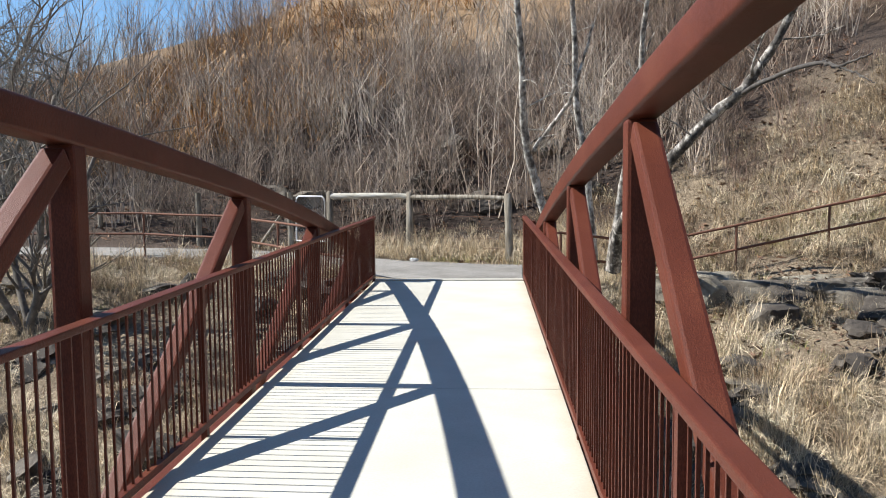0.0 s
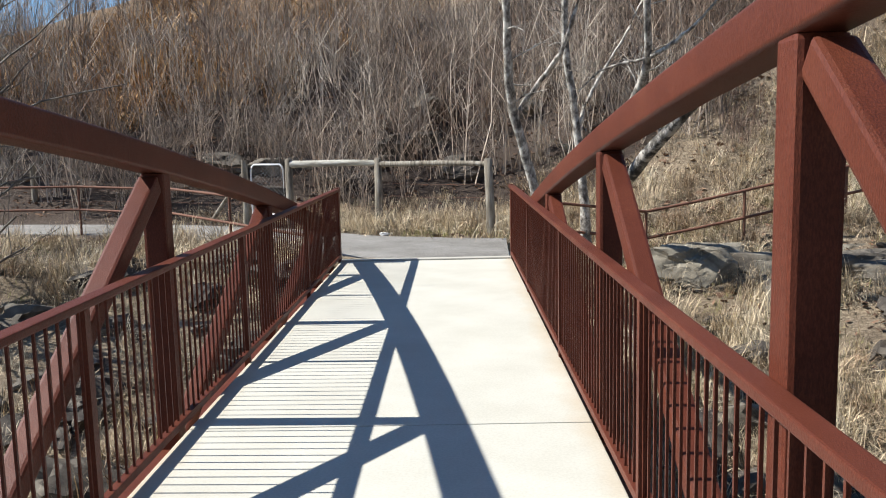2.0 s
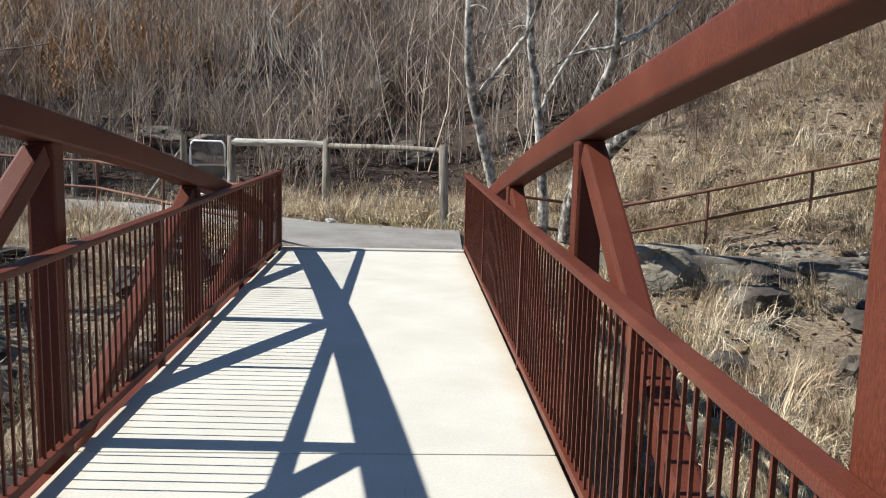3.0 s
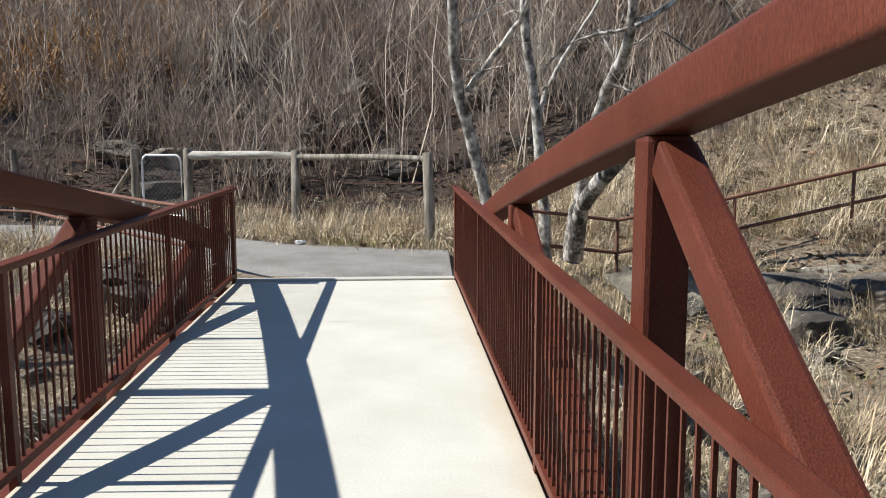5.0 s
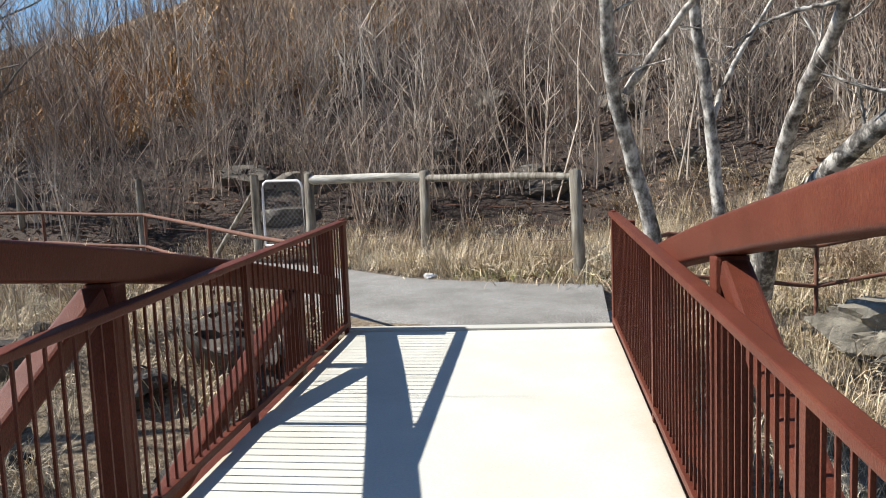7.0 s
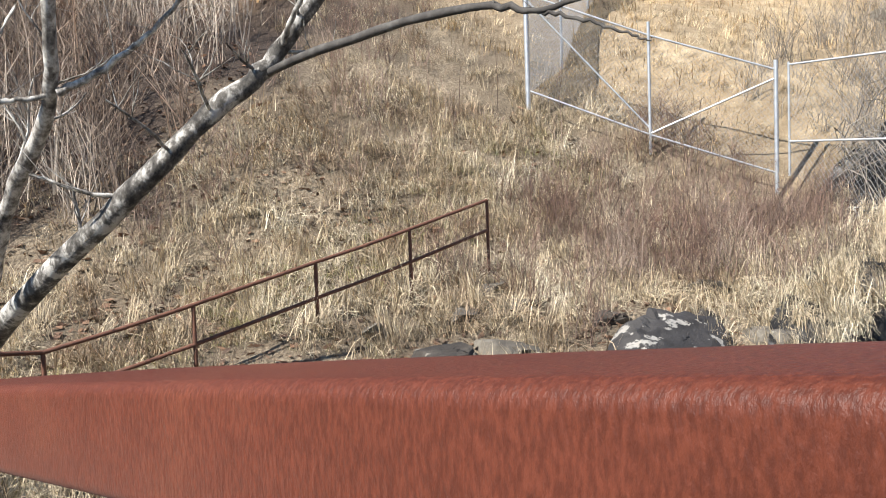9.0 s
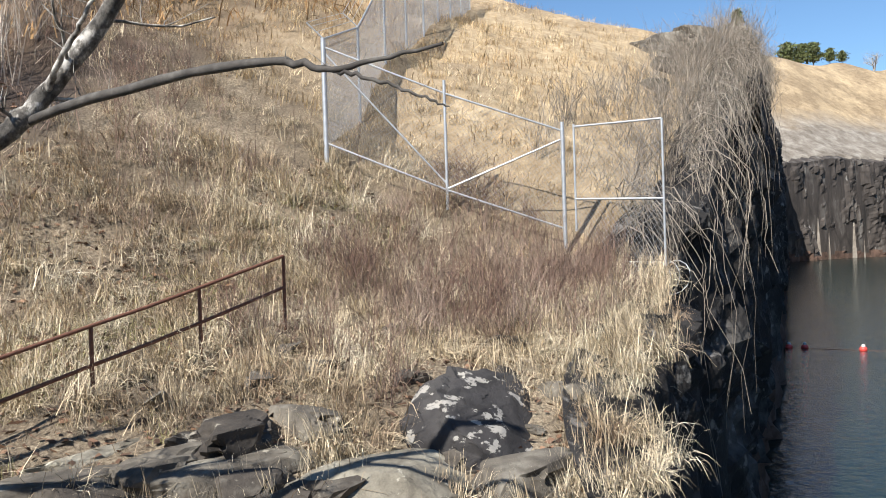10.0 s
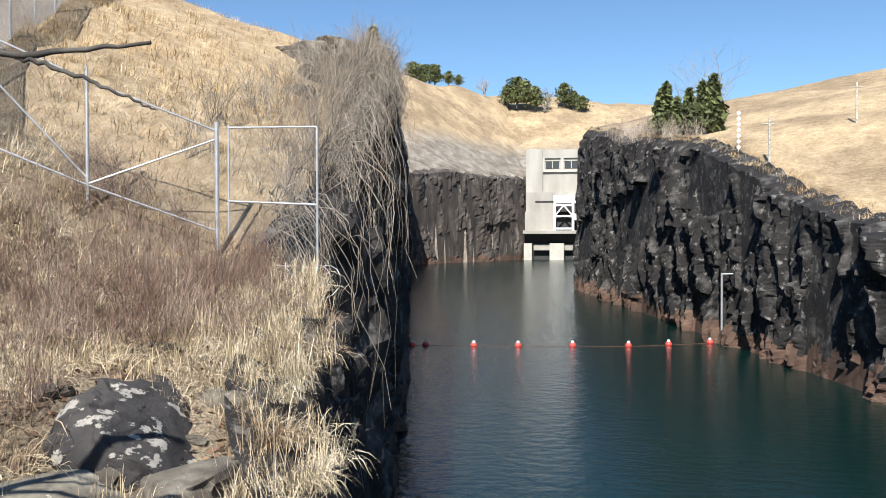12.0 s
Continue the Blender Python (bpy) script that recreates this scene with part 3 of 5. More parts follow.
# pale rock shelf above the canal head
def lump(name, at_, size, material, seed, sub=4, rough_=0.28, flat=0.0, turn=0.0):
    bm = bmesh.new()
    bmesh.ops.create_icosphere(bm, subdivisions=sub, radius=1)
    off = Vector((seed * 7.3, seed * 3.1, seed))
    rng = np.random.RandomState(seed + 400)
    cuts = [(Vector(rng.normal(0, 1, 3)).normalized(), rng.uniform(0.5, 0.92)) for _ in range(15)]
    tilt = Vector((0.5, 0.3, 1.6))
    for q in bm.verts:
        p = q.co.copy()
        d = 1 + rough_ * noise.noise(p * 1.1 + off) * 1.6 + rough_ * 0.5 * (noise.cell(p * 2.2 + off) - 0.4) + rough_ * 0.35 * noise.noise(p * 4 + off) + rough_ * 0.12 * noise.cell(Vector((p.x * tilt.x, p.y * tilt.y, p.z * tilt.z)) * 3.5 + off) + rough_ * 0.15 * noise.noise(p * 10 + off)
        q.co = p * d
        for n_, k_ in cuts:
            over = q.co.dot(n_) - k_
            if over > 0:
                q.co -= n_ * over * 0.9
        q.co += p * rough_ * 0.10 * (noise.noise(p * 7 + off) + 0.5 * noise.noise(p * 16 + off))
        if flat and q.co.z > flat:
            q.co.z = flat + (q.co.z - flat) * 0.22
    bmesh.ops.scale(bm, vec=size, verts=bm.verts)
    bmesh.ops.rotate(bm, matrix=Matrix.Rotation(turn, 3, "Z"), verts=bm.verts)
    ob = part(name, bm, material, smooth=True)
    ob.data.set_sharp_from_angle(angle=radians(24))
    ob.location = at_
    return ob


for k, (u_, v_, s_) in enumerate(((262, 6, (10, 9, 4)), (275, 17, (9, 12, 5)), (285, 27, (8, 8, 5)))):
    x_, y_ = from_uv(u_, v_)
    tagged(lump("rock_shelf", (x_ + 12, y_, 21.5), s_, M_ROCK, k + 31, 4, 0.3), "pale bare rock shelf above the canal head", "rock", "rock shelves")

# warning buoys strung across the canal
buoy_spots = [(63.4, 6.6), (63.55, 5.6), (63.8, 1.97), (64.2, -1.3), (64.9, -5.3), (65.4, -9.4), (66.7, -12.4), (68.3, -15.6)]
def buoy(at_):
    ob = thing("buoy", "round red plastic warning buoy floating on the canal", "buoy", "buoy line", at=(*at_, WATER_Z))
    bm = bmesh.new()
    bmesh.ops.create_uvsphere(bm, u_segments=16, v_segments=10, radius=0.25, matrix=Matrix.Translation((0, 0, 0.08)) @ Matrix.Diagonal((1, 1, 0.85, 1)))
    part("float", bm, M_BUOY, ob, smooth=True)
    bm = bmesh.new()
    bmesh.ops.create_cone(bm, segments=12, radius1=0.12, radius2=0.09, depth=0.16, cap_ends=True, matrix=Matrix.Translation((0, 0, 0.33)))
    part("cap", bm, M_WHITE, ob, "pale cap")
    return ob
for q in buoy_spots:
    buoy(q)
cable = tube("buoy_cable", [(a, c, WATER_Z + 0.005) for a, c in [(62.9, 7.8)] + buoy_spots + [(69, -17.2)]], 0.012, M_RUSTPIPE, sides=5)
tagged(cable, "thin steel cable linking the floating buoys", "cable")

# gauge pole and fittings on the south wall
p = thing("gauge_pole", "thin grey pole with short arm standing at the south rock wall", "pole", at=(67.9, -16.4, WATER_Z - 1))
tube("shaft", [(0, 0, 0), (0, 0, 6.4)], 0.09, M_GALV, p)
tube("arm", [(0, 0, 6.3), (-0.3, -0.9, 6.35)], 0.07, M_GALV, p)


def on_land(x, y, dz=0.0):
    return (x, y, float(land(x, y)) + dz)


m = thing("marker_mast", "slim mast with white round markers on the cliff top", "mast", at=on_land(73, -18.4, -0.3))
tube("shaft", [(0, 0, 0), (0, 0, 3.9)], 0.04, M_GALV, m)
for k in range(8):
    bm = bmesh.new()
    bmesh.ops.create_cone(bm, segments=10, radius1=0.15, radius2=0.15, depth=0.1, cap_ends=True, matrix=Matrix.Translation((0, 0, 0.5 + 0.46 * k)) @ Matrix.Rotation(radians(90), 4, "Y"))
    part("marker", bm, M_WHITE, m)
for x_, y_, h_ in ((68.5, -19.9, 3.6), (76, -28.2, 3.6)):
    q = thing("utility_pole", "pale slim utility pole on the grassy slope", "pole", "poles on the slope", at=on_land(x_, y_, -0.3))
    tube("shaft", [(0, 0, 0), (0, 0, h_)], [0.11, 0.08], M_PALEWOOD, q)
    tube("arm", [(0, -0.5, h_ - 0.4), (0, 0.5, h_ - 0.4)], 0.05, M_PALEWOOD, q)


# ---- plants: shared building blocks ----
rs = np.random.RandomState(7)


def shrub_arrays(rng, stems, height, spread, thick, twigs=3, sides=3, arch=0.25):
    """Upright canes that fan out, arch over and carry thin side twigs."""
    tubes = []
    for _ in range(stems):
        a = rng.uniform(0, 2 * np.pi)
        lean = rng.uniform(0.03, 1) ** 1.3 * spread
        L = height * rng.uniform(0.45, 1.0)
        n = 4
        t = np.linspace(0, 1, n)
        d = np.array([np.cos(a), np.sin(a)])
        out = lean * L * (0.55 * t + 0.45 * t ** 2.2)
        kink = np.cumsum(rng.normal(0, 0.030, (n, 3)), 0) * L * (t > 0)[:, None]
        pts = np.column_stack([d[0] * out, d[1] * out, L * (t - arch * lean * t ** 2.6)]) + kink
        pts[:, :2] += rng.normal(0, 0.13, 2)
        tubes.append(tube_arrays(pts, thick * (1 - 0.78 * t) * rng.uniform(0.6, 1.25), sides))
        for _ in range(twigs):
            f = rng.uniform(0.25, 0.92)
            p0 = np.array([np.interp(f, t, pts[:, k]) for k in range(3)])
            b_ = a + rng.normal(0, 1.3)
            w = np.array([np.cos(b_), np.sin(b_), rng.uniform(0.5, 1.9)]) * L * rng.uniform(0.08, 0.24)
            tubes.append(tube_arrays(np.array([p0, p0 + w]), np.array([0.45, 0.15]) * thick, sides))
    return merged(tubes)


def tuft_arrays(rng, blades, length, width, droop):
    """A tussock of fine blades that rise, arch over and hang, mostly down the slope."""
    vs, fs = [], []
    t = np.array([0, 0.38, 0.74, 1.0])
    wide = np.array([1.0, 0.9, 0.6, 0.12])
    for k in range(blades):
        a = -np.pi / 2 + rng.normal(0, 1.0)
        L = length * rng.uniform(0.45, 1.0)
        lie = rng.uniform(0.15, 1.0) * droop
        d = np.array([np.cos(a), np.sin(a), 0])
        s = np.array([-d[1], d[0], 0.35]) * width * rng.uniform(0.55, 1.25)
        base = np.array([*rng.normal(0, (0.09 if length < 0.81 else 0.05) * length / 0.4, 2), -0.05])
        line = base + d * (L * (0.12 + 0.6 * lie) * t)[:, None]
        line[:, 2] += L * ((1.30 - 0.30 * lie) * t - (0.30 + 0.62 * lie) * t * t)
        line[1:] += np.cumsum(rng.normal(0, 0.022 * L, (3, 3)), 0)
        vs += [p for q, w in zip(line, wide) for p in (q - s * w, q + s * w)]
        o = 8 * k
        fs += [(o + m, o + m + 1, o + m + 3, o + m + 2) for m in (0, 2, 4)]
    return np.array(vs), np.array(fs)


def scatter(name, templates, spots, scales, material, label, category, spin=np.pi):
    """Many copies of the templates in one mesh."""
    vs, fs, o = [], [], 0
    pick = rs.randint(0, len(templates), len(spots))
    for k, (tv, tf) in enumerate(templates):
        sel = np.where(pick == k)[0]
        if not len(sel):
            continue
        ang = rs.uniform(-spin, spin, len(sel))
        c, s = np.cos(ang)[:, None], np.sin(ang)[:, None]
        sc = scales[sel][:, None]
        x = (tv[None, :, 0] * c - tv[None, :, 1] * s) * sc + spots[sel, 0:1]
        y = (tv[None, :, 0] * s + tv[None, :, 1] * c) * sc + spots[sel, 1:2]
        z = tv[None, :, 2] * sc + spots[sel, 2:3]
        vs.append(np.stack([x, y, z], -1).reshape(-1, 3))
        fs.append((tf[None] + (np.arange(len(sel)) * len(tv))[:, None, None]).reshape(-1, 4) + o)
        o += len(sel) * len(tv)
    me = mesh_of(name, np.concatenate(vs), np.concatenate(fs), smooth=False)
    return tagged(link_mesh(name, me, material), label, category, kind="stuff")


def spots_in(x0, x1, y0, y1, n, keep=None):
    x, y = rs.uniform(x0, x1, n), rs.uniform(y0, y1, n)
    if keep is not None:
        ok = keep(x, y)
        x, y = x[ok], y[ok]
    return np.stack([x, y, land(x, y)], -1)


def off_path(x, y):
    py = np.interp(x, [-30, -14, -9, -5.5, -3, -1.5, 0, 1.3], [7.5, 6.5, 5.9, 5.0, 3.6, 2.3, 1.35, 1.25])
    return (np.abs(y - py) > 1.35) | (x > 1.45)


M_BRUSH = simple("grey_brown_twigs", [(0.34, (0.17, 0.105, 0.068)), (0.5, (0.36, 0.295, 0.24)), (0.64, (0.56, 0.50, 0.43))], 0.22, 0.85, relief=0, vary="island")
M_VINE = simple("pale_dead_vines", [(0.3, (0.15, 0.125, 0.10)), (0.55, (0.29, 0.25, 0.205)), (0.75, (0.46, 0.415, 0.35))], 0.6, 0.85, relief=0, vary="island")
M_REDBRUSH = simple("red_brown_canes", [(0.3, (0.125, 0.070, 0.052)), (0.5, (0.20, 0.13, 0.10)), (0.68, (0.38, 0.30, 0.245))], 0.8, 0.85, relief=0, vary="island")
M_STRAW = simple("dry_straw_grass", [(0.36, (0.30, 0.215, 0.14)), (0.475, (0.54, 0.445, 0.305)), (0.59, (0.66, 0.57, 0.42)), (0.73, (0.78, 0.715, 0.57))], 0.9, 0.8, relief=0, vary="island")
M_TANGRASS = simple("tan_hill_grass", [(0.34, (0.40, 0.265, 0.13)), (0.5, (0.58, 0.435, 0.25)), (0.68, (0.74, 0.61, 0.42))], 0.35, 0.8, relief=0, vary="island")
M_BROWNGRASS = simple("brown_dead_grass", [(0.34, (0.17, 0.112, 0.07)), (0.5, (0.33, 0.25, 0.17)), (0.68, (0.52, 0.43, 0.31))], 1.1, 0.8, relief=0, vary="island")
M_RUSTGRASS = simple("rusty_tall_grass", [(0.3, (0.32, 0.175, 0.075)), (0.55, (0.44, 0.275, 0.125)), (0.75, (0.56, 0.39, 0.20))], 0.5, 0.8, relief=0, vary="island")
M_GREENGRASS = simple("early_green_grass", [(0.3, (0.17, 0.185, 0.055)), (0.5, (0.32, 0.31, 0.11)), (0.7, (0.52, 0.46, 0.23))], 1.2, 0.8, relief=0, vary="island")
M_LEAF = simple("fallen_brown_leaves", [(0.3, (0.12, 0.065, 0.04)), (0.6, (0.22, 0.13, 0.08)), (0.8, (0.34, 0.24, 0.16))], 3, 0.8, relief=0, vary="island")
M_PINE = simple("dark_pine_needles", [(0.3, (0.07, 0.085, 0.03)), (0.6, (0.13, 0.155, 0.055)), (0.8, (0.22, 0.225, 0.10))], 0.6, 0.8, relief=0, vary="island")
M_BARK, nt, b = mat("pale_patchy_bark", 0.85)
v = place_of(nt, (1, 1, 0.7))
c = ramp(nt, noise_of(nt, v, 9, 6, 0.7), [(0.36, (0.045, 0.038, 0.032)), (0.47, (0.20, 0.18, 0.155)), (0.6, (0.56, 0.53, 0.475))])
nt.links.new(c, b.inputs["Base Color"])
bump(nt, b, noise_of(nt, v, 40), 0.5, 0.01)
# pale bark again, darkened to paint in the leaning stem's shadow side
M_SHADEBARK, nt, b = mat("shaded_patchy_bark", 0.9)
v = place_of(nt, (1, 1, 0.7))
c = ramp(nt, noise_of(nt, v, 7, 6, 0.7), [(0.38, (0.030, 0.026, 0.022)), (0.50, (0.12, 0.108, 0.093)), (0.60, (0.50, 0.47, 0.42))])
nt.links.new(c, b.inputs["Base Color"])
bump(nt, b, noise_of(nt, v, 40), 0.7, 0.012)
M_DARKBARK = simple("dark_grey_bark", [(0.3, (0.075, 0.065, 0.055)), (0.55, (0.15, 0.135, 0.115)), (0.75, (0.27, 0.25, 0.22))], 9, 0.9, relief=0.4)

M_BRANCH = simple("dark_branch_bark", [(0.3, (0.035, 0.03, 0.026)), (0.55, (0.07, 0.062, 0.054)), (0.75, (0.13, 0.12, 0.105))], 9, 0.9, relief=0.4)

# ---- trees ----
def grow(rng, p0, d, length, r0, depth, out, up=0.25):
    """A limb with its forks, as tubes."""
    n = 6
    pts, q, dd = [np.array(p0)], np.array(p0, float), np.array(d, float)
    for _ in range(n):
        dd = dd + rng.normal(0, 0.13, 3) + np.array([0, 0, 0.05 * up])
        dd /= np.linalg.norm(dd)
        q = q + dd * length / n
        pts.append(q.copy())
    rad = np.linspace(r0, r0 * (0.45 if depth else 0.15), n + 1)
    out.append(tube_arrays(pts, rad, 6 if r0 > 0.03 else 4 if r0 > 0.012 else 3))
    if depth:
        for k in range(rng.randint(3, 6)):
            f = rng.uniform(0.35, 1.0)
            i = int(f * n)
            e = rng.normal(0, 1, 3); e[2] = abs(e[2]) * 0.5
            e = dd * 0.55 + 0.75 * e / np.linalg.norm(e) + np.array([0, 0, up])
            grow(rng, pts[i], e / np.linalg.norm(e), length * rng.uniform(0.45, 0.7), rad[i] * 0.55, depth - 1, out, up)


def bare_tree(name, at_, height, r0, seed, label, material, trunks=1, group="", depth=3):
    rng = np.random.RandomState(seed)
    ob = thing(name, label, "tree", group, at=at_)
    for k in range(trunks):
        a = 2 * np.pi * k / max(trunks, 1) + rng.uniform(0, 1)
        ln = 0.38 if trunks > 1 else 0.08
        top = np.array([np.cos(a) * ln, np.sin(a) * ln, 1.0])
        n = 7
        pts = [np.array([0.06 * k, 0, -0.2])]
        for j in range(n):
            pts.append(pts[-1] + (top + rng.normal(0, 0.10, 3)) * height * 0.55 / n)
        rad = np.linspace(r0, r0 * 0.5, n + 1)
        vs, fs = tube_arrays(pts, rad, 8)
        link_mesh("trunk", mesh_of("trunk", vs, fs), material, ob)
        out = []
        for j in range(2, n + 1):
            for _ in range(2):
                e = rng.normal(0, 1, 3); e[2] = abs(e[2]) * 0.6 + 0.35
                grow(rng, pts[j], e / np.linalg.norm(e), height * rng.uniform(0.22, 0.42), rad[j] * 0.5, depth - 1, out)
        vs, fs = merged(out)
        link_mesh("crown", mesh_of("crown", vs, fs), material, ob)
    return ob


# pale multi-stemmed tree leaning out beside the bridge end
riverside = thing("leaning_tree", "bare pale-barked multi-stemmed tree leaning beside the bridge end", "tree", at=(0, 0, 0))
TRUNKS = [
    ([(1.75, 0.79, 0.41), (1.60, 0.70, 1.13), (1.39, 0.54, 1.76), (1.25, 0.33, 2.30), (1.22, 0.19, 2.76), (1.20, -0.09, 3.61), (1.09, -0.28, 4.52), (0.97, -0.48, 5.40)], 0.085, 0.045),
    ([(2.56, 1.68, 0.42), (2.47, 1.68, 1.12), (2.42, 1.61, 1.74), (2.30, 1.50, 2.50), (2.15, 1.34, 3.16), (2.18, 1.15, 3.98), (2.05, 0.88, 5.15), (1.96, 0.58, 6.00)], 0.075, 0.035),
    ([(2.87, 1.51, 0.47), (2.97, 1.25, 1.06), (2.95, 0.76, 1.73), (3.00, 0.21, 2.22), (3.10, -0.28, 2.59), (3.03, -0.63, 2.98), (2.89, -0.96, 3.62), (2.97, -1.27, 4.35)], 0.085, 0.035),
    ([(2.90, 1.51, 0.48), (2.91, 0.48, 1.06), (3.17, -0.40, 1.54), (3.38, -1.13, 1.99), (3.78, -1.34, 2.48), (4.10, -1.56, 2.77), (4.19, -1.62, 2.82), (4.35, -1.70, 3.07), (4.60, -1.95, 3.50), (4.75, -2.3, 4.1)], 0.10, 0.05),
]
BOUGHS = [
    ([(1.40, 0.43, 2.11), (1.66, 0.28, 2.48), (1.94, 0.10, 2.82), (2.09, -0.23, 3.28), (2.28, -0.47, 4.01)], 0.042, 0.02),
    ([(2.40, 1.61, 1.74), (2.57, 1.66, 2.30), (2.88, 1.65, 2.80), (3.22, 1.58, 3.36), (3.55, 1.40, 4.17)], 0.035, 0.012),
    ([(3.09, -0.51, 2.74), (3.36, -0.75, 2.91), (3.65, -1.05, 3.19), (3.91, -1.45, 3.67)], 0.032, 0.012),
    ([(3.01, -0.48, 2.72), (2.65, -0.35, 2.66), (2.43, -0.18, 2.58), (2.19, 0.00, 2.33)], 0.022, 0.008),
    ([(4.19, -1.62, 2.82), (4.36, -2.4, 2.97), (4.47, -3.20, 3.01), (4.52, -3.51, 3.00), (4.58, -3.72, 2.98), (4.58, -3.84, 2.91), (4.59, -3.92, 2.89), (4.63, -4.15, 2.92), (4.67, -4.38, 2.94), (4.68, -4.59, 2.95)], 0.034, 0.008),
    ([(4.59, -3.92, 2.89), (4.62, -4.12, 2.85), (4.67, -4.33, 2.76), (4.70, -4.52, 2.67), (4.74, -4.58, 2.64)], 0.014, 0.004),
    ([(4.30, -1.68, 3.0), (4.25, -1.95, 3.2), (4.26, -2.2, 3.42), (4.30, -2.4, 3.65)], 0.025, 0.008),
]
def bend(pts, n):
    p = np.array(pts)
    q = smooth_line(p, n)
    return q + rs.normal(0, 0.006, q.shape)
rng = np.random.RandomState(3)
twigs = []
for k, (pts, r0, r1) in enumerate(TRUNKS + BOUGHS):
    q = bend(pts, 26)
    rad = np.linspace(r0, r1, 26) * (1 + 0.06 * rng.normal(0, 1, 26))
    if k < 4:
        q[0, 2] -= 0.5
        rad[0] *= 1.25
    vs, fs = tube_arrays(q, rad, 10)
    link_mesh("trunk" if k < 4 else "limb", mesh_of("trunk", vs, fs), M_BRANCH if k in (8, 9) else M_SHADEBARK if k == 3 else M_BARK, riverside)
    for j in range(6 if k == 3 else 10, 26, 2 if k < 4 else 3):
        e = rng.normal(0, 1, 3)
        e[2] = abs(e[2]) * 0.6
        grow(rng, q[j], e / np.linalg.norm(e), rng.uniform(0.35, 0.9) * (1.0 if k not in (8, 9, 10) else 0.3), rad[j] * 0.22, 1 if k not in (8, 9) else 0, twigs)
vs, fs = merged(twigs)
tagged(link_mesh("fine_growth", mesh_of("fine_growth", vs, fs), M_BARK, riverside), kind="stuff")

bare_tree("bare_tree", on_land(-6.6, -1.2), 5.4, 0.065, 11, "bare dark multi-stemmed tree among stream rocks", M_DARKBARK, 4, "trees by the stream", 3)
bare_tree("bare_tree", on_land(-9.2, 1.6), 6.4, 0.06, 12, "bare dark tree on the stream bank beside the path", M_DARKBARK, 3, "trees by the stream", 3)
bare_tree("bare_tree", on_land(-12.5, 9.5), 8.5, 0.10, 15, "bare grey tree at the foot of the hill", M_DARKBARK, 2, "trees on the hill", 3)
bare_tree("bare_tree", on_land(-17, 15), 9.5, 0.12, 16, "bare grey tree on the brushy hillside", M_DARKBARK, 2, "trees on the hill", 3)
bare_tree("bare_tree", on_land(-24, 22), 10, 0.13, 17, "bare grey tree high on the brushy hillside", M_DARKBARK, 2, "trees on the hill", 3)


def conifer(at_, h, seed, w=0.28, group="pines"):
    rng = np.random.RandomState(seed)
    ob = thing("pine_tree", "dark green scrubby pine standing on the skyline", "tree", group, at=at_)
    tube("trunk", [(0, 0, -0.3), (0.02 * h, 0, h * 0.5), (0, 0, h * 0.97)], [0.03 * h, 0.02 * h, 0.004 * h], M_DARKBARK, ob, 6)
    n = 1500
    f = rng.uniform(0.18, 1.0, n) ** 0.85
    whorl = np.floor(f * 11) / 11
    a = rng.uniform(0, 2 * np.pi, n)
    ph = rng.uniform(0, 6.3, 12)
    prof = np.sin(np.pi * np.clip(f * 0.95, 0, 1)) ** 0.6 if w > 0.35 else (1 - f) ** 0.6 * np.clip((f - 0.1) * 4, 0.3, 1)
    lobes = 0.45 + 0.55 * np.clip(np.sin(a * 2 + ph[(whorl * 11).astype(int)]) + 0.35 * np.sin(5 * a + ph[0]), 0, 1)
    reach = prof * w * h * lobes * rng.uniform(0.2, 1.1, n)
    c = np.stack([np.cos(a) * reach, np.sin(a) * reach, f * h - 0.10 * reach + rng.normal(0, 0.012 * h, n)], -1)
    size = 0.033 * h
    e1, e2 = rng.normal(0, size, (n, 3)), rng.normal(0, size, (n, 3))
    vs = np.stack([c - e1, c + e2 * 0.7, c + e1, c - e2 * 0.7], 1).reshape(-1, 3)
    link_mesh("crown", mesh_of("crown", vs, np.arange(4 * n).reshape(-1, 4), False), M_PINE, ob)
    return ob


for k, (x_, y_, h_) in enumerate(((105, -11.7, 4.5), (101, -13.3, 5.2), (97.5, -14.6, 5.6), (96, -15.6, 4.2), (89.5, -18.4, 5.6), (104, -12.8, 3.4), (99.5, -14.2, 5.0), (94, -16.6, 4.8), (91.5, -17.6, 5.2))):
    conifer(on_land(x_ - 3, y_ + 0.1, -1.3), h_ * 1.2, 40 + k, 0.30, "pines on the cliff top")
for k, (x_, y_, h_) in enumerate(((322, 66, 10), (326, 62, 9), (328, 58, 9), (333, 53, 6), (335, 49, 5), (345, 29, 9), (344, 25, 13), (345, 21, 11), (343, 17, 10), (352, 5, 10), (351, 1, 8), (350, -3, 7))):
    conifer(on_land(x_ + 25, y_, -0.3), h_, 60 + k, 0.62, "pines on the ridge")
for k, (x_, y_, h_) in enumerate(((360, 38, 11), (368, 13, 13), (372, 12, 11))):
    bare_tree("bare_tree", on_land(x_, y_, -0.3), h_, 0.28, 80 + k, "pale bare tree on the distant ridge", M_BARK, 2, "bare trees on the ridge", 2)
conifer(on_land(69, 11.0, -0.2), 6.0, 77, 0.26, "pines on the cliff top")
bare_tree("bare_tree", on_land(66, 10.2, -0.2), 6.5, 0.08, 90, "grey bare tree on the cliff rim", M_BARK, 3, "trees on the cliff rim", 3)
bare_tree("bare_tree", on_land(92, -18.2, -0.2), 10.5, 0.10, 91, "grey bare tree among cliff-top pines", M_BARK, 2, "trees on the cliff rim", 3)
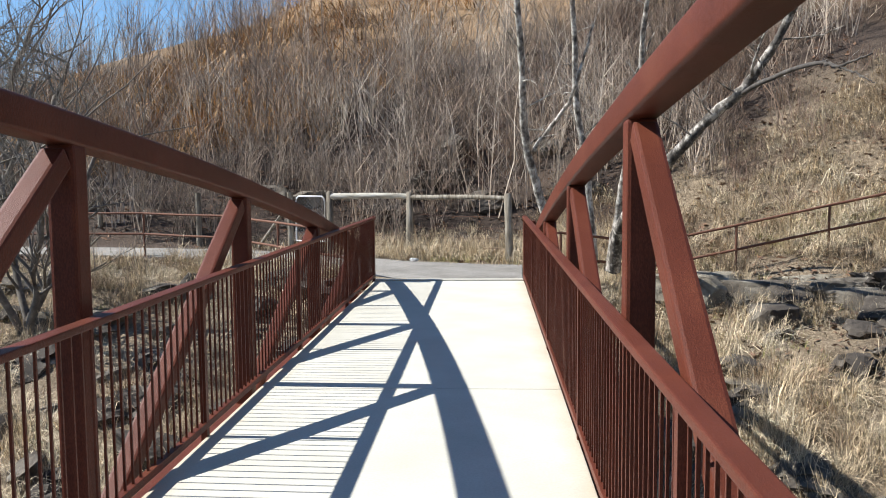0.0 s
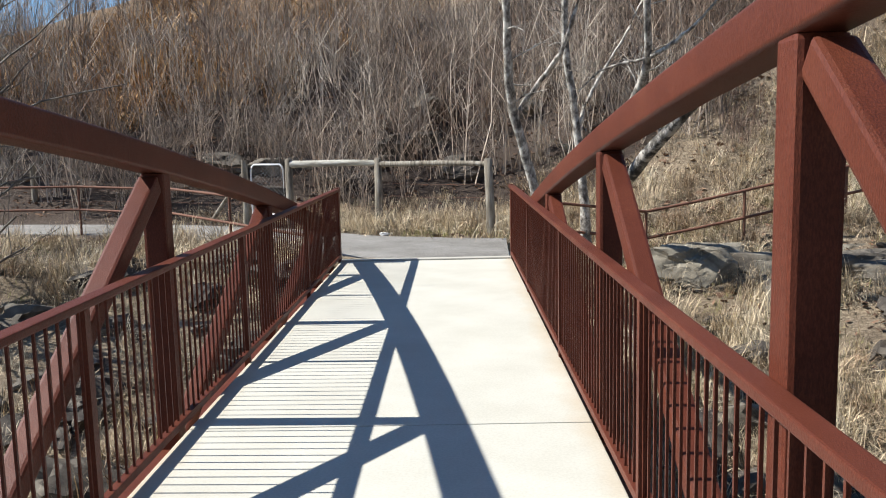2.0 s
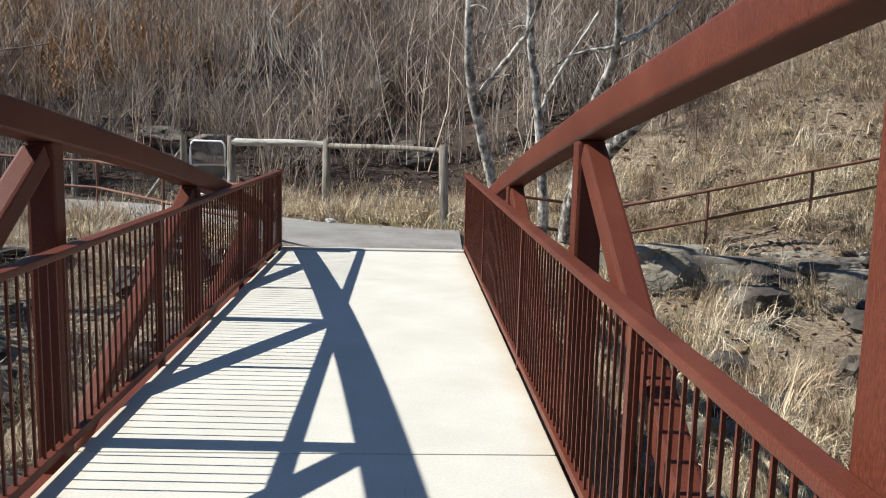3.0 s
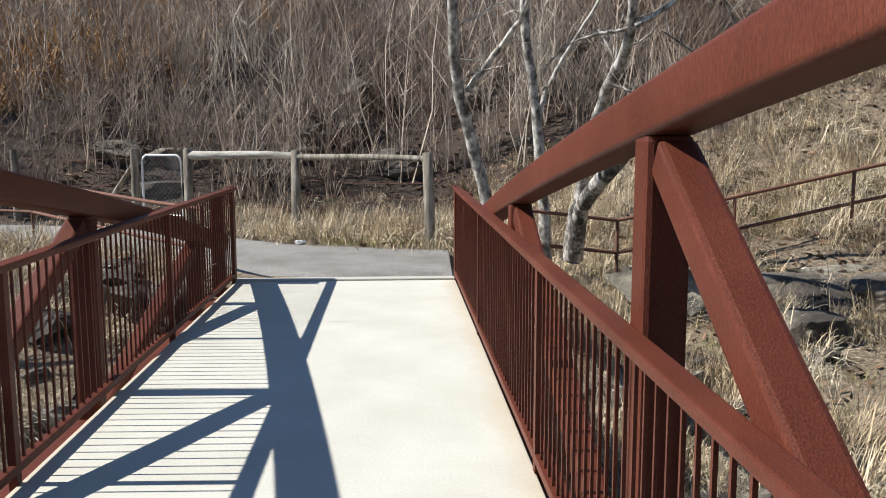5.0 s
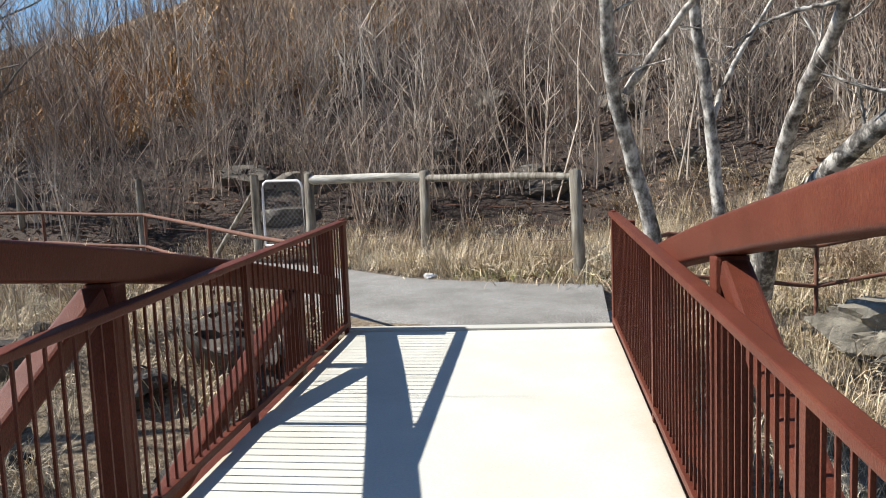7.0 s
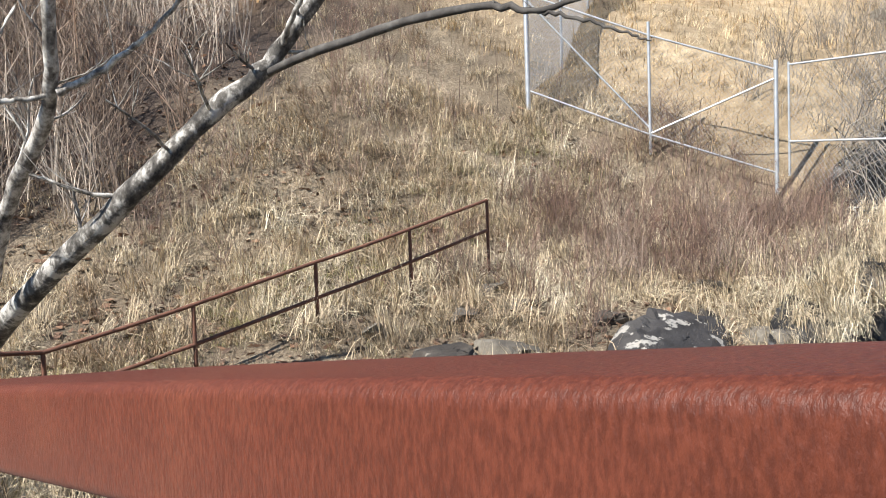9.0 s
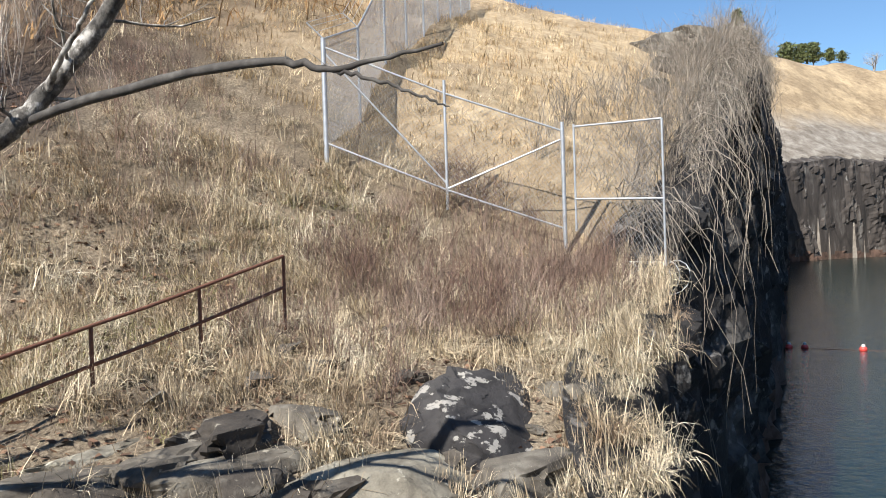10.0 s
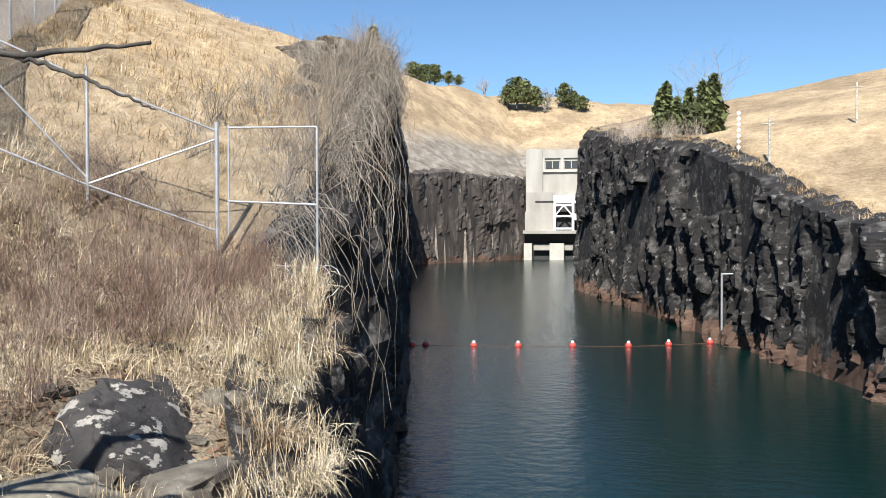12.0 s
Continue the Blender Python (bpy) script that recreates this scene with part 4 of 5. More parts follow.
bare_tree("bare_tree", on_land(99, -15.5, -0.2), 7, 0.09, 92, "grey bare tree among cliff-top pines", M_BARK, 2, "trees on the cliff rim", 3)

# ---- brush and grass ----
brush_t = [shrub_arrays(np.random.RandomState(100 + k), 12, 2.0, 0.62, 0.0095, 4, 3, 0.4) for k in range(7)]
sapling_t = [shrub_arrays(np.random.RandomState(120 + k), 5, 4.4, 0.24, 0.017, 7) for k in range(5)]
def hill_zone(x, y):
    return y > toe(x) + 0.5 + 0.6 * np.sin(x)
sp = np.concatenate([spots_in(-24, 9, 6, 16, 640, lambda x, y: hill_zone(x, y) & (rs.uniform(0, 1, len(x)) < np.interp(x, [3, 9], [1, 0.35]) * np.where(((x < -6) & (y > 10.5)) | ((x < -1) & (y > 13)), 0.4, 1))),
                     spots_in(-34, 6, 14, 36, 470, lambda x, y: rs.uniform(0, 1, len(x)) < np.where((y < 25) & (x > -22), 0.15, 0.85)),
                     spots_in(4, 17, 8.5, 19, 190, lambda x, y: y > 0.55 * x + 3.5)])
scatter("hillside_brush", brush_t, sp, rs.uniform(0.7, 1.5, len(sp)) * (1 + np.maximum(0, sp[:, 1] - 15) * 0.02) * np.interp(sp[:, 0], [-16, -9], [0.6, 1]), M_BRUSH, "dense leafless grey-brown brush covering the hillside", "brush")
sp = np.concatenate([spots_in(-16, 7, 6.5, 15, 170, hill_zone), spots_in(-34, 4, 14, 34, 130)])
scatter("hillside_saplings", sapling_t, sp, rs.uniform(0.6, 1.2, len(sp)), M_BRUSH, "thin leafless grey saplings standing in the hillside brush", "saplings")
# red canes round the chain-link gate
bramble_t = [shrub_arrays(np.random.RandomState(140 + k), 15, 1.2, 0.95, 0.0060, 3, 3, 0.75) for k in range(6)]
sp = np.concatenate([spots_in(11.2, 16.4, -1.2, 2.9, 165), spots_in(11.5, 15.6, -2.0, 0, 70), spots_in(8.8, 11.5, -1.0, 2.6, 40), spots_in(6, 13, 4.2, 8.5, 60), spots_in(3, 15, 7.5, 16, 150, lambda x, y: y > toe(x) + 2)])
scatter("bramble_thicket", bramble_t, sp, rs.uniform(0.45, 1.1, len(sp)), M_REDBRUSH, "red-brown leafless bramble thicket below the chain-link fence", "brambles")

tuft_t = [tuft_arrays(np.random.RandomState(200 + k), 31, 0.72, 0.0043, 1.1) for k in range(10)]
small_t = [tuft_arrays(np.random.RandomState(240 + k), 18, 0.62, 0.0044, 1.1) for k in range(8)]
fountain_t = [tuft_arrays(np.random.RandomState(260 + k), 78, 0.92, 0.0046, 1.15) for k in range(6)]
def straw_zone(x, y):
    rockish = ((np.hypot((x - 9.2) / 1.2, (y + 1.8) / 1.2) < 1) | (np.hypot((x - 7.6) / 1.6, (y + 2.6) / 0.9) < 1) | (np.hypot((x - 5.4) / 1.2, (y + 1.8) / 0.9) < 1) | (np.hypot((x - 4.9) / 1.7, (y - 0.75) / 0.6) < 1) | (np.hypot((x - 7.2) / 1.3, (y + 0.2) / 0.45) < 1))
    patch = rough_noise(x * 1.9 + 3, y * 1.9) + 0.35 * np.sin(x * 2.7 + 1.3 * y) > -0.28 + 0.5 * rs.uniform(-1, 1, len(x)) ** 3
    return off_path(x, y) & (y > near_bank(x) + 0.05) & patch & ~rockish & ~((np.abs(x) < 1.7) & (y < 1.0))
sp = np.concatenate([spots_in(2.2, 15.5, -5, 7.5, 1300, straw_zone), spots_in(-6, 3.5, 2.2, 7, 620, straw_zone), spots_in(8, 20, 2, 12, 680, lambda x, y: straw_zone(x, y) & ((y < 7) | (x > 11))), spots_in(9.5, 16, -5, -0.5, 330, lambda x, y: (y > near_bank(x) - 0.1) & (y < near_bank(x) + 2.0)), spots_in(6.8, 11.2, -4, 1, 200, straw_zone), spots_in(-10, -1.7, -6, 5, 380, straw_zone), spots_in(6.5, 12.5, 1.8, 6.5, 420, off_path)])
scatter("straw_grass", tuft_t, sp, rs.uniform(0.35, 1.0, len(sp)) * (1 + 0.5 * (rs.uniform(0, 1, len(sp)) > 0.85)), M_STRAW, "tufts of bleached dry straw grass on the bank", "grass", 1.3)
sp = np.concatenate([spots_in(2.0, 14, -4.5, 7.0, 900, lambda x, y: off_path(x, y) & (y > near_bank(x) + 0.1)), spots_in(-12, -1.9, -9, 3.5, 420, off_path)])
scatter("brown_grass", small_t, sp, rs.uniform(0.3, 0.75, len(sp)), M_BROWNGRASS, "matted brown dead grass between the straw tufts", "grass")
# heavy drooping tussocks, thickest along the rim of the rock wall
sp = np.concatenate([spots_in(2.5, 14, -4, 5.5, 760, straw_zone), spots_in(-3.2, 2.6, 3.3, 5.6, 330, off_path), spots_in(0.9, 2.9, 3.0, 5.4, 45), spots_in(-8.5, -1.75, -5.5, 3.8, 280, off_path), spots_in(1.75, 5.2, -4.8, 1.6, 230), spots_in(7.4, 11.6, -4, 0.6, 90, lambda x, y: (np.hypot((x - 9.3) / 1.9, (y + 1.7) / 1.7) > 0.9) & (y > near_bank(x)))])
x_ = rs.uniform(8.0, 16.2, 80)
o_ = rs.uniform(-0.15, 0.95, 80)
sp = np.concatenate([sp, np.stack([x_, near_bank(x_) + o_, land(x_, near_bank(x_) + 0.95) + 0.1 - 0.9 * np.maximum(0, -o_)], -1)])
scatter("straw_tussocks", fountain_t, sp, rs.uniform(0.4, 1.0, len(sp)), M_STRAW, "heavy drooping tussocks of bleached straw grass on the rock rim", "grass")
sp = np.concatenate([spots_in(1.6, 7, -2.5, 2.5, 200, straw_zone), spots_in(2.0, 5.5, -3.5, 1.2, 260), spots_in(6, 13.8, 2.3, 4.0, 520), spots_in(3, 8, 1.9, 3.2, 160), spots_in(-9, -1.8, -1, 4, 240, straw_zone), spots_in(-3.4, 2.4, 2.45, 3.7, 330, off_path), spots_in(-9, -3, 1.2, 5.2, 160, off_path)])
scatter("green_grass", small_t, sp, rs.uniform(0.25, 0.5, len(sp)), M_GREENGRASS, "low patches of early green grass between straw", "grass")
coarse_t = [tuft_arrays(np.random.RandomState(220 + k), 10, 0.8, 0.0105, 1.0) for k in range(5)]
sp = np.concatenate([spots_in(15, 50, 3, 34, 1500, lambda x, y: y > toe(x) - 1), spots_in(16, 70, 2, 16, 600, lambda x, y: y > near_bank(x) + 1.0), spots_in(14.5, 28, -0.5, 13, 1500, lambda x, y: y > near_bank(x) + 0.6)])
scatter("hill_grass", coarse_t, sp, rs.uniform(0.3, 0.8, len(sp)), M_TANGRASS, "tan dry grass covering the steep hill above the canal", "grass", 1.2)
sp = np.concatenate([spots_in(-22, -1, 13.5, 24, 820), spots_in(-11, -4, 10.5, 15, 200), spots_in(-20, -8, 10.5, 15, 320), spots_in(-14, 4, 21, 33, 420), spots_in(10, 26, 10, 30, 320)])
scatter("rusty_grass", coarse_t, sp, rs.uniform(1.0, 2.1, len(sp)), M_RUSTGRASS, "rust-orange tall dry grass on the upper slope", "grass")
x_ = rs.uniform(30, 134, 900)
y_ = far_bank(x_) - rs.uniform(0.1, 2.6, 900)
sp = np.stack([x_, y_, land(x_, far_bank(x_) - 1.7) - 0.15], -1)
scatter("rim_grass", coarse_t, sp, rs.uniform(0.6, 1.3, len(sp)), M_TANGRASS, "tan grass fringing the rim of the south rock wall", "grass")
# vines and brush hanging on the cliff rim
sp = []
for x_ in np.linspace(15.5, 80, 300):
    yb_ = float(near_bank(x_))
    f = rs.uniform(0, 1)
    sp.append((x_ + rs.normal(0, 0.3), yb_ + 0.9 - 1.3 * f, float(land(x_, yb_ + 2.0)) - 3.2 * f * rs.uniform(0.2, 1.0)))
for _ in range(85):
    x_ = rs.uniform(17.5, 34)
    y_ = float(near_bank(x_)) + rs.uniform(0.6, 2.9) * (1.25 - (x_ - 17) / 30)
    sp.append((x_, y_, float(land(x_, y_)) - 0.1))
sp = np.array(sp)
scatter("cliff_brush", brush_t, sp, rs.uniform(0.5, 1.1, len(sp)) * np.interp(sp[:, 0], [13, 60], [0.8, 1.8]), M_VINE, "tangled grey vines and brush hanging over the cliff rim", "brush")
sp = []
for x_ in rs.uniform(85, 112, 110):
    sp.append((x_, float(far_bank(x_)) + rs.uniform(-2.8, 1.3), float(land(x_, far_bank(x_) - 3)) - rs.uniform(0, 1.8)))
sp = np.array(sp)
scatter("cliff_top_brush", brush_t, sp, rs.uniform(0.8, 1.6, len(sp)), M_BRUSH, "grey brush growing on the rim of the south wall", "brush")
# long vines trailing down the rock wall
vt = []
for k in range(190):
    x_ = 16.4 + 30 * rs.uniform(0, 1) ** 1.7
    y_ = float(near_bank(x_)) + 0.5
    z_ = float(land(x_, y_ + 0.6)) + rs.uniform(0.1, 0.9)
    L_ = rs.uniform(0.8, 2.75) ** 1.85
    t_ = np.linspace(0, 1, 9)
    o_ = rs.uniform(0.2, 1.4)
    q = np.stack([x_ - rs.uniform(-0.8, 1.1) * t_, y_ - o_ * np.minimum(1, 2.2 * t_) - 0.2 * t_, z_ + 0.5 * np.sin(3.1 * np.minimum(1, 2.2 * t_)) - L_ * t_ ** 1.6], -1) + np.cumsum(rs.normal(0, 0.12, (9, 3)), 0)
    vt.append(tube_arrays(q, np.linspace(0.011, 0.004, 9), 3))
vs, fs = merged(vt)
tagged(link_mesh("hanging_vines", mesh_of("hanging_vines", vs, fs), M_VINE), "long pale dead vines trailing down the rock wall", "vines", kind="stuff")
# single dead stalks standing in the straw
stalk_t = [shrub_arrays(np.random.RandomState(320 + k), 1, 1.3, 0.12, 0.008, 2) for k in range(5)]
sp = spots_in(4, 15, 1.8, 9, 70, lambda x, y: y > toe(x) - 1.5)
scatter("dead_stalks", stalk_t, sp, rs.uniform(0.6, 1.3, len(sp)), M_REDBRUSH, "thin dead weed stalks standing in the straw grass", "stalks")
# leaf litter
lv = spots_in(-10, 10, 2.5, 12, 9000, lambda x, y: off_path(x, y))
lv2 = spots_in(3.5, 14, -3.5, 4.5, 5200)
lv = np.concatenate([lv, lv2])
e1 = rs.normal(0, 0.035, (len(lv), 3)) * [1, 1, 0.5]
e2 = rs.normal(0, 0.03, (len(lv), 3)) * [1, 1, 0.5]
cc = lv + [0, 0, 0.03]
vs = np.stack([cc - e1, cc + e2, cc + e1, cc - e2], 1).reshape(-1, 3)
tagged(link_mesh("leaf_litter", mesh_of("leaf_litter", vs, np.arange(len(vs)).reshape(-1, 4), False), M_LEAF), "fallen brown leaves scattered over the slope", "leaves", kind="stuff")

# ---- rocks ----
tagged(lump("boulder", (9.35, -1.95, -0.98), (1.75, 1.45, 1.36), M_BOULDER, 3, 6, 0.20, turn=0.5), "large dark boulder with pale lichen patches in straw grass", "rock", "bank boulders")
tagged(lump("rock_ledge", (7.6, -2.5, -1.15), (1.8, 1.0, 0.9), M_ROCK, 5, 5, 0.22, 0.5, 0.2), "pale grey flat rock ledge on the bank", "rock", "bank boulders")
tagged(lump("rock_ledge", (5.5, -1.7, -1.35), (1.9, 1.4, 0.55), M_MIDROCK, 6, 5, 0.25, 0.45, 0.3), "broad flat pale rock slab below the bridge", "rock", "bank boulders")
tagged(lump("rock_ledge", (4.9, -3.6, -1.9), (1.8, 1.2, 0.6), M_MIDROCK, 8, 5, 0.25, 0.4, -0.2), "broad flat pale rock slab below the bridge", "rock", "bank boulders")
tagged(lump("rock_outcrop", (4.4, 0.95, -0.45), (1.2, 0.55, 0.7), M_ROCK, 9, 5, 0.3, 0.6, 0.1), "lichen-covered rock outcrop under the pipe railing", "rock", "bank boulders")
tagged(lump("rock_outcrop", (6.1, 0.75, -0.35), (1.0, 0.5, 0.6), M_ROCK, 10, 5, 0.3, 0.6, -0.1), "lichen-covered rock outcrop under the pipe railing", "rock", "bank boulders")
tagged(lump("rock_ledge", on_land(7.6, -1.8, -0.02), (1.15, 0.75, 0.5), M_ROCK, 15, 5, 0.22, 0.5, -0.6), "pale grey rock ledge beside the dark boulder", "rock", "bank boulders")
tagged(lump("rock_ledge", on_land(6.7, -0.45, -0.16), (1.4, 0.65, 0.5), M_MIDROCK, 16, 5, 0.25, 0.5, -0.5), "dark fractured rock ledge in leaf litter on the bank", "rock", "bank boulders")
tagged(lump("rock_ledge", on_land(5.5, 0.55, -0.16), (1.3, 0.6, 0.5), M_MIDROCK, 17, 5, 0.25, 0.5, -0.5), "dark fractured rock ledge in leaf litter on the bank", "rock", "bank boulders")
for k, (x_, y_, s_) in enumerate(((6.3, -0.1, 0.55), (7.1, -0.25, 0.6), (7.9, -0.5, 0.5), (5.5, 0.1, 0.5), (8.3, -2.9, 0.6), (6.6, -1.0, 0.5), (10.3, -2.4, 0.4), (5.0, -0.5, 0.55))):
    tagged(lump("shaded_rock", on_land(x_, y_, 0.0), (s_ * 1.4, s_ * 0.8, s_ * 0.7), M_DARKROCK if k % 2 else M_MIDROCK, 90 + k, 4, 0.3, 0.6, 0.7 * k), "angular rock set in leaf litter on the bank", "rock", "bank boulders")
for k, (x_, y_, s_) in enumerate(((-3.6, 8.6, 0.8), (-1.2, 8.6, 0.6), (0.6, 8.2, 0.7), (2.4, 9.4, 0.8), (-5.2, 8.8, 0.8), (3.2, 7.2, 0.5), (-0.4, 10.8, 1.0), (-2.2, 7.9, 0.75), (0.9, 7.9, 0.7), (-0.6, 9.0, 1.0), (-3.9, 7.6, 0.6))):
    tagged(lump("hill_rock", on_land(x_, y_, -0.1), (s_ * 1.2, s_ * 0.7, s_ * 0.55), M_DARKROCK if k > 6 else M_MIDROCK, 50 + k, 4, 0.35, 0.6, 0.4 * k), "grey angular rock jutting from the brushy slope", "rock", "hillside rocks")
stones = [lump("stone", (0, 0, -50), (1, 0.8, 0.6), M_DARKROCK if k % 3 else M_MIDROCK, 70 + k, 3, 0.5, 0.75) for k in range(6)]
def put_stone(k, x_, y_, s_, z_=None):
    ob = stones[k % 6] if k < 6 else stones[k % 6].copy()
    if k >= 6:
        scene.collection.objects.link(ob)
    ob.location = (x_, y_, (float(land(x_, y_)) if z_ is None else z_) + 0.05 * s_)
    ob.rotation_euler = (rs.uniform(-0.3, 0.3), rs.uniform(-0.3, 0.3), rs.uniform(0, 6.3))
    ob.scale = (s_, s_ * rs.uniform(0.7, 1.2), s_ * rs.uniform(0.6, 1.1))
    tagged(ob, "angular grey stone in the rubble below the bridge", "rock", "stream rubble")
for k, (x_, y_, s_) in enumerate(((27.4, 2.6, 0.8), (30.4, 3.3, 1.2), (34.0, 4.6, 1.5), (37.0, 5.6, 1.6), (32.6, 4.4, 1.0), (35.5, 5.8, 1.2), (40, 5.2, 1.9), (45, 6.6, 2.0), (51, 7.6, 2.0), (57, 9.2, 2.2))):
    tagged(lump("rim_rock", on_land(x_, y_, -0.3), (s_, s_ * 0.8, s_ * 0.8), M_MIDROCK, 130 + k, 4, 0.4, 0.6, 0.5 * k), "dark fractured rock jutting from the hill rim", "rock", "rim rocks")
tagged(lump("pale_stone", on_land(-0.85, 3.15, 0.03), (0.09, 0.06, 0.05), M_WHITE, 151, 3, 0.3), "small white stone lying at the path edge", "rock")
k = 0
while k < 190:
    x_, y_ = rs.uniform(-10, -1.75), rs.uniform(-11, 0.5)
    put_stone(k, x_, y_, rs.uniform(0.12, 0.55) ** 1.2 * 1.3 if k % 5 else rs.uniform(0.35, 0.62))
    k += 1
while k < 260:
    x_, y_ = rs.uniform(1.8, 11.5), rs.uniform(-6.5, 1.2)
    if y_ < float(near_bank(x_)) + 0.2:
        continue
    put_stone(k, x_, y_, rs.uniform(0.10, 0.42) if x_ > 7 or y_ > -0.5 else rs.uniform(0.2, 0.7))
    k += 1

# ---- fences ----
def pipe_fence(name, tops, height, label, mid=0.5, r=0.024):
    ob = thing(name, label, "railing", at=(0, 0, 0))
    for j, (x_, y_, z_) in enumerate(tops):
        tube("post", [(x_, y_, z_ - height - 0.25), (x_, y_, z_)], r, M_RUSTPIPE, ob)
    for j in range(len(tops) - 1):
        a, c_ = Vector(tops[j]), Vector(tops[j + 1])
        for dz, nm in ((0, "top_rail"), (-height * mid, "middle_rail")):
            m_ = (a + c_) / 2 + Vector((0, 0, dz - 0.01 + 0.01 * (j % 2)))
            tube(nm, [a + Vector((0, 0, dz)), m_, c_ + Vector((0, 0, dz))], r, M_RUSTPIPE, ob)
    return ob


pipe_fence("pipe_railing", [(1.5, 0.6, 0.72), (1.95, 1.5, 0.67), (3.56, 1.8, 0.46), (5.1, 1.63, 0.78), (6.72, 1.62, 1.13), (8.23, 1.6, 1.46), (9.77, 1.65, 1.81)], 0.88, "rusty two-rail pipe railing climbing the grassy bank")
pipe_fence("pipe_railing", [(-1.6, 0.1, 0.80), (-3.3, 1.9, 0.86), (-4.9, 3.6, 0.92), (-6.9, 4.4, 0.95), (-9.2, 4.6, 0.95), (-12, 5.0, 0.95)], 0.9, "rusty two-rail pipe railing along the gravel path")

wf = thing("post_and_rail_fence", "weathered round timber post and rail fence beside the path", "fence")
FP = [(1.034, 2.99, 1.35), (-1.034, 4.32, 1.365), (-2.847, 4.79, 1.385)]
for x_, y_, z_ in FP:
    lean_ = 0.05 if x_ > 0 else 0.0
    tube("post", [(x_ + lean_, y_, -0.4), (x_ + lean_ * 0.5, y_, 0.5), (x_, y_, z_ - 0.01), (x_, y_, z_)], [0.082, 0.078, 0.072, 0.05], M_FENCEWOOD, wf, 12)
    bm = bmesh.new()
    bmesh.ops.create_cone(bm, segments=12, radius1=0.068, radius2=0.045, depth=0.02, cap_ends=True, matrix=Matrix.Translation((x_, y_, z_)))
    part("post_top", bm, M_FENCEWOOD, wf)
for (a, c_), mm, r_ in (((FP[0], FP[1]), M_FENCEWOOD, 0.05), ((FP[1], FP[2]), M_PALEWOOD, 0.066)):
    p0, p1 = Vector(a) - Vector((0, 0.0, 0.09)), Vector(c_) - Vector((0, 0.0, 0.09))
    tube("rail", [p0.lerp(p1, f) + Vector((0, 0, 0.012 * math.sin(5 * f))) for f in np.linspace(0.02, 0.98, 8)], [r_ * (0.9 + 0.15 * f) for f in np.linspace(0, 1, 8)], mm, wf, 12)
for z_ in (0.25, 0.45, 0.66, 0.9):
    for a, c_ in ((FP[0], FP[1]), (FP[1], FP[2])):
        p0, p1 = Vector((a[0], a[1] + 0.07, z_)), Vector((c_[0], c_[1] + 0.07, z_))
        tube("wire", [p0, (p0 + p1) / 2 - Vector((0, 0, 0.03)), p1], 0.0026, M_RUSTPIPE, wf, 4)


def chain_link(p0, p1, h0, h1, pitch, r, parent, drop=0.0):
    """Woven wire between two posts: crossing diagonals clipped to the panel."""
    p0, p1 = np.array(p0, float), np.array(p1, float)
    w = np.linalg.norm((p1 - p0)[:2])
    def at_(u, v):
        f = u / w
        b0 = p0 + (p1 - p0) * f
        return b0 + np.array([0, 0, v * ((h0 + (h1 - h0) * f) / h0)])
    tubes = []
    for sgn in (1, -1):
        for k in np.arange(-h0, w + h0, pitch * 1.414):
            u0, u1 = (k, k + h0) if sgn > 0 else (k + h0, k)
            lo, hi = 0.0, 1.0
            du = u1 - u0
            ta, tb = sorted(((0 - u0) / du, (w - u0) / du))
            lo, hi = max(lo, ta), min(hi, tb)
            if hi - lo > 0.02:
                q = [at_(u0 + du * t, h0 * t) for t in (lo, (lo + hi) / 2, hi)]
                tubes.append(tube_arrays(q, [r] * 3, 3))
    vs, fs = merged(tubes)
    return link_mesh("chain_mesh", mesh_of("chain_mesh", vs, fs), M_MESH, parent)


# small wire gate and wire fence west of the timber rails
wg = thing("wire_gate", "small bent-pipe gate filled with chain-link mesh", "gate")
GA, GB = Vector((-3.68, 5.12, 0.03)), Vector((-2.98, 4.88, 0.03))
fr = [GA + Vector((0, 0, 0.25)), GA + Vector((0, 0, 1.14))]
fr += [GA.lerp(GB, 0.03) + Vector((0, 0, 1.21)), GA.lerp(GB, 0.1) + Vector((0, 0, 1.25)), GA.lerp(GB, 0.9) + Vector((0, 0, 1.25)), GA.lerp(GB, 0.97) + Vector((0, 0, 1.21)), GB + Vector((0, 0, 1.14)), GB + Vector((0, 0, 0.25)), GA + Vector((0, 0, 0.25))]
tube("frame", fr, 0.019, M_WHITE, wg)
chain_link(GA + Vector((0, 0, 0.26)), GB + Vector((0, 0, 0.26)), 0.97, 0.97, 0.06, 0.0025, wg)
wp = thing("wire_fence", "old timber posts with a brace and sagging fence wires", "fence")
WP = [(-3.83, 5.2, 1.38), (-6.5, 6.8, 1.35), (-9.5, 7.9, 1.35), (-13, 8.6, 1.4)]
for j, (x_, y_, z_) in enumerate(WP):
    tube("post", [(x_, y_, -0.4), (x_, y_, z_)], [0.075, 0.065], M_FENCEWOOD, wp, 10)
tube("brace", [(-4.7, 5.7, 0.1), (-3.88, 5.23, 1.1)], [0.04, 0.035], M_FENCEWOOD, wp, 8)
for j in range(3):
    a, c_ = Vector(WP[j]), Vector(WP[j + 1])
    for dz in (0.15, 0.38, 0.6, 0.85):
        tube("wire", [a - Vector((0, 0, dz)), (a + c_) / 2 - Vector((0, 0, dz + 0.05)), c_ - Vector((0, 0, dz))], 0.0028, M_RUSTPIPE, wp, 4)

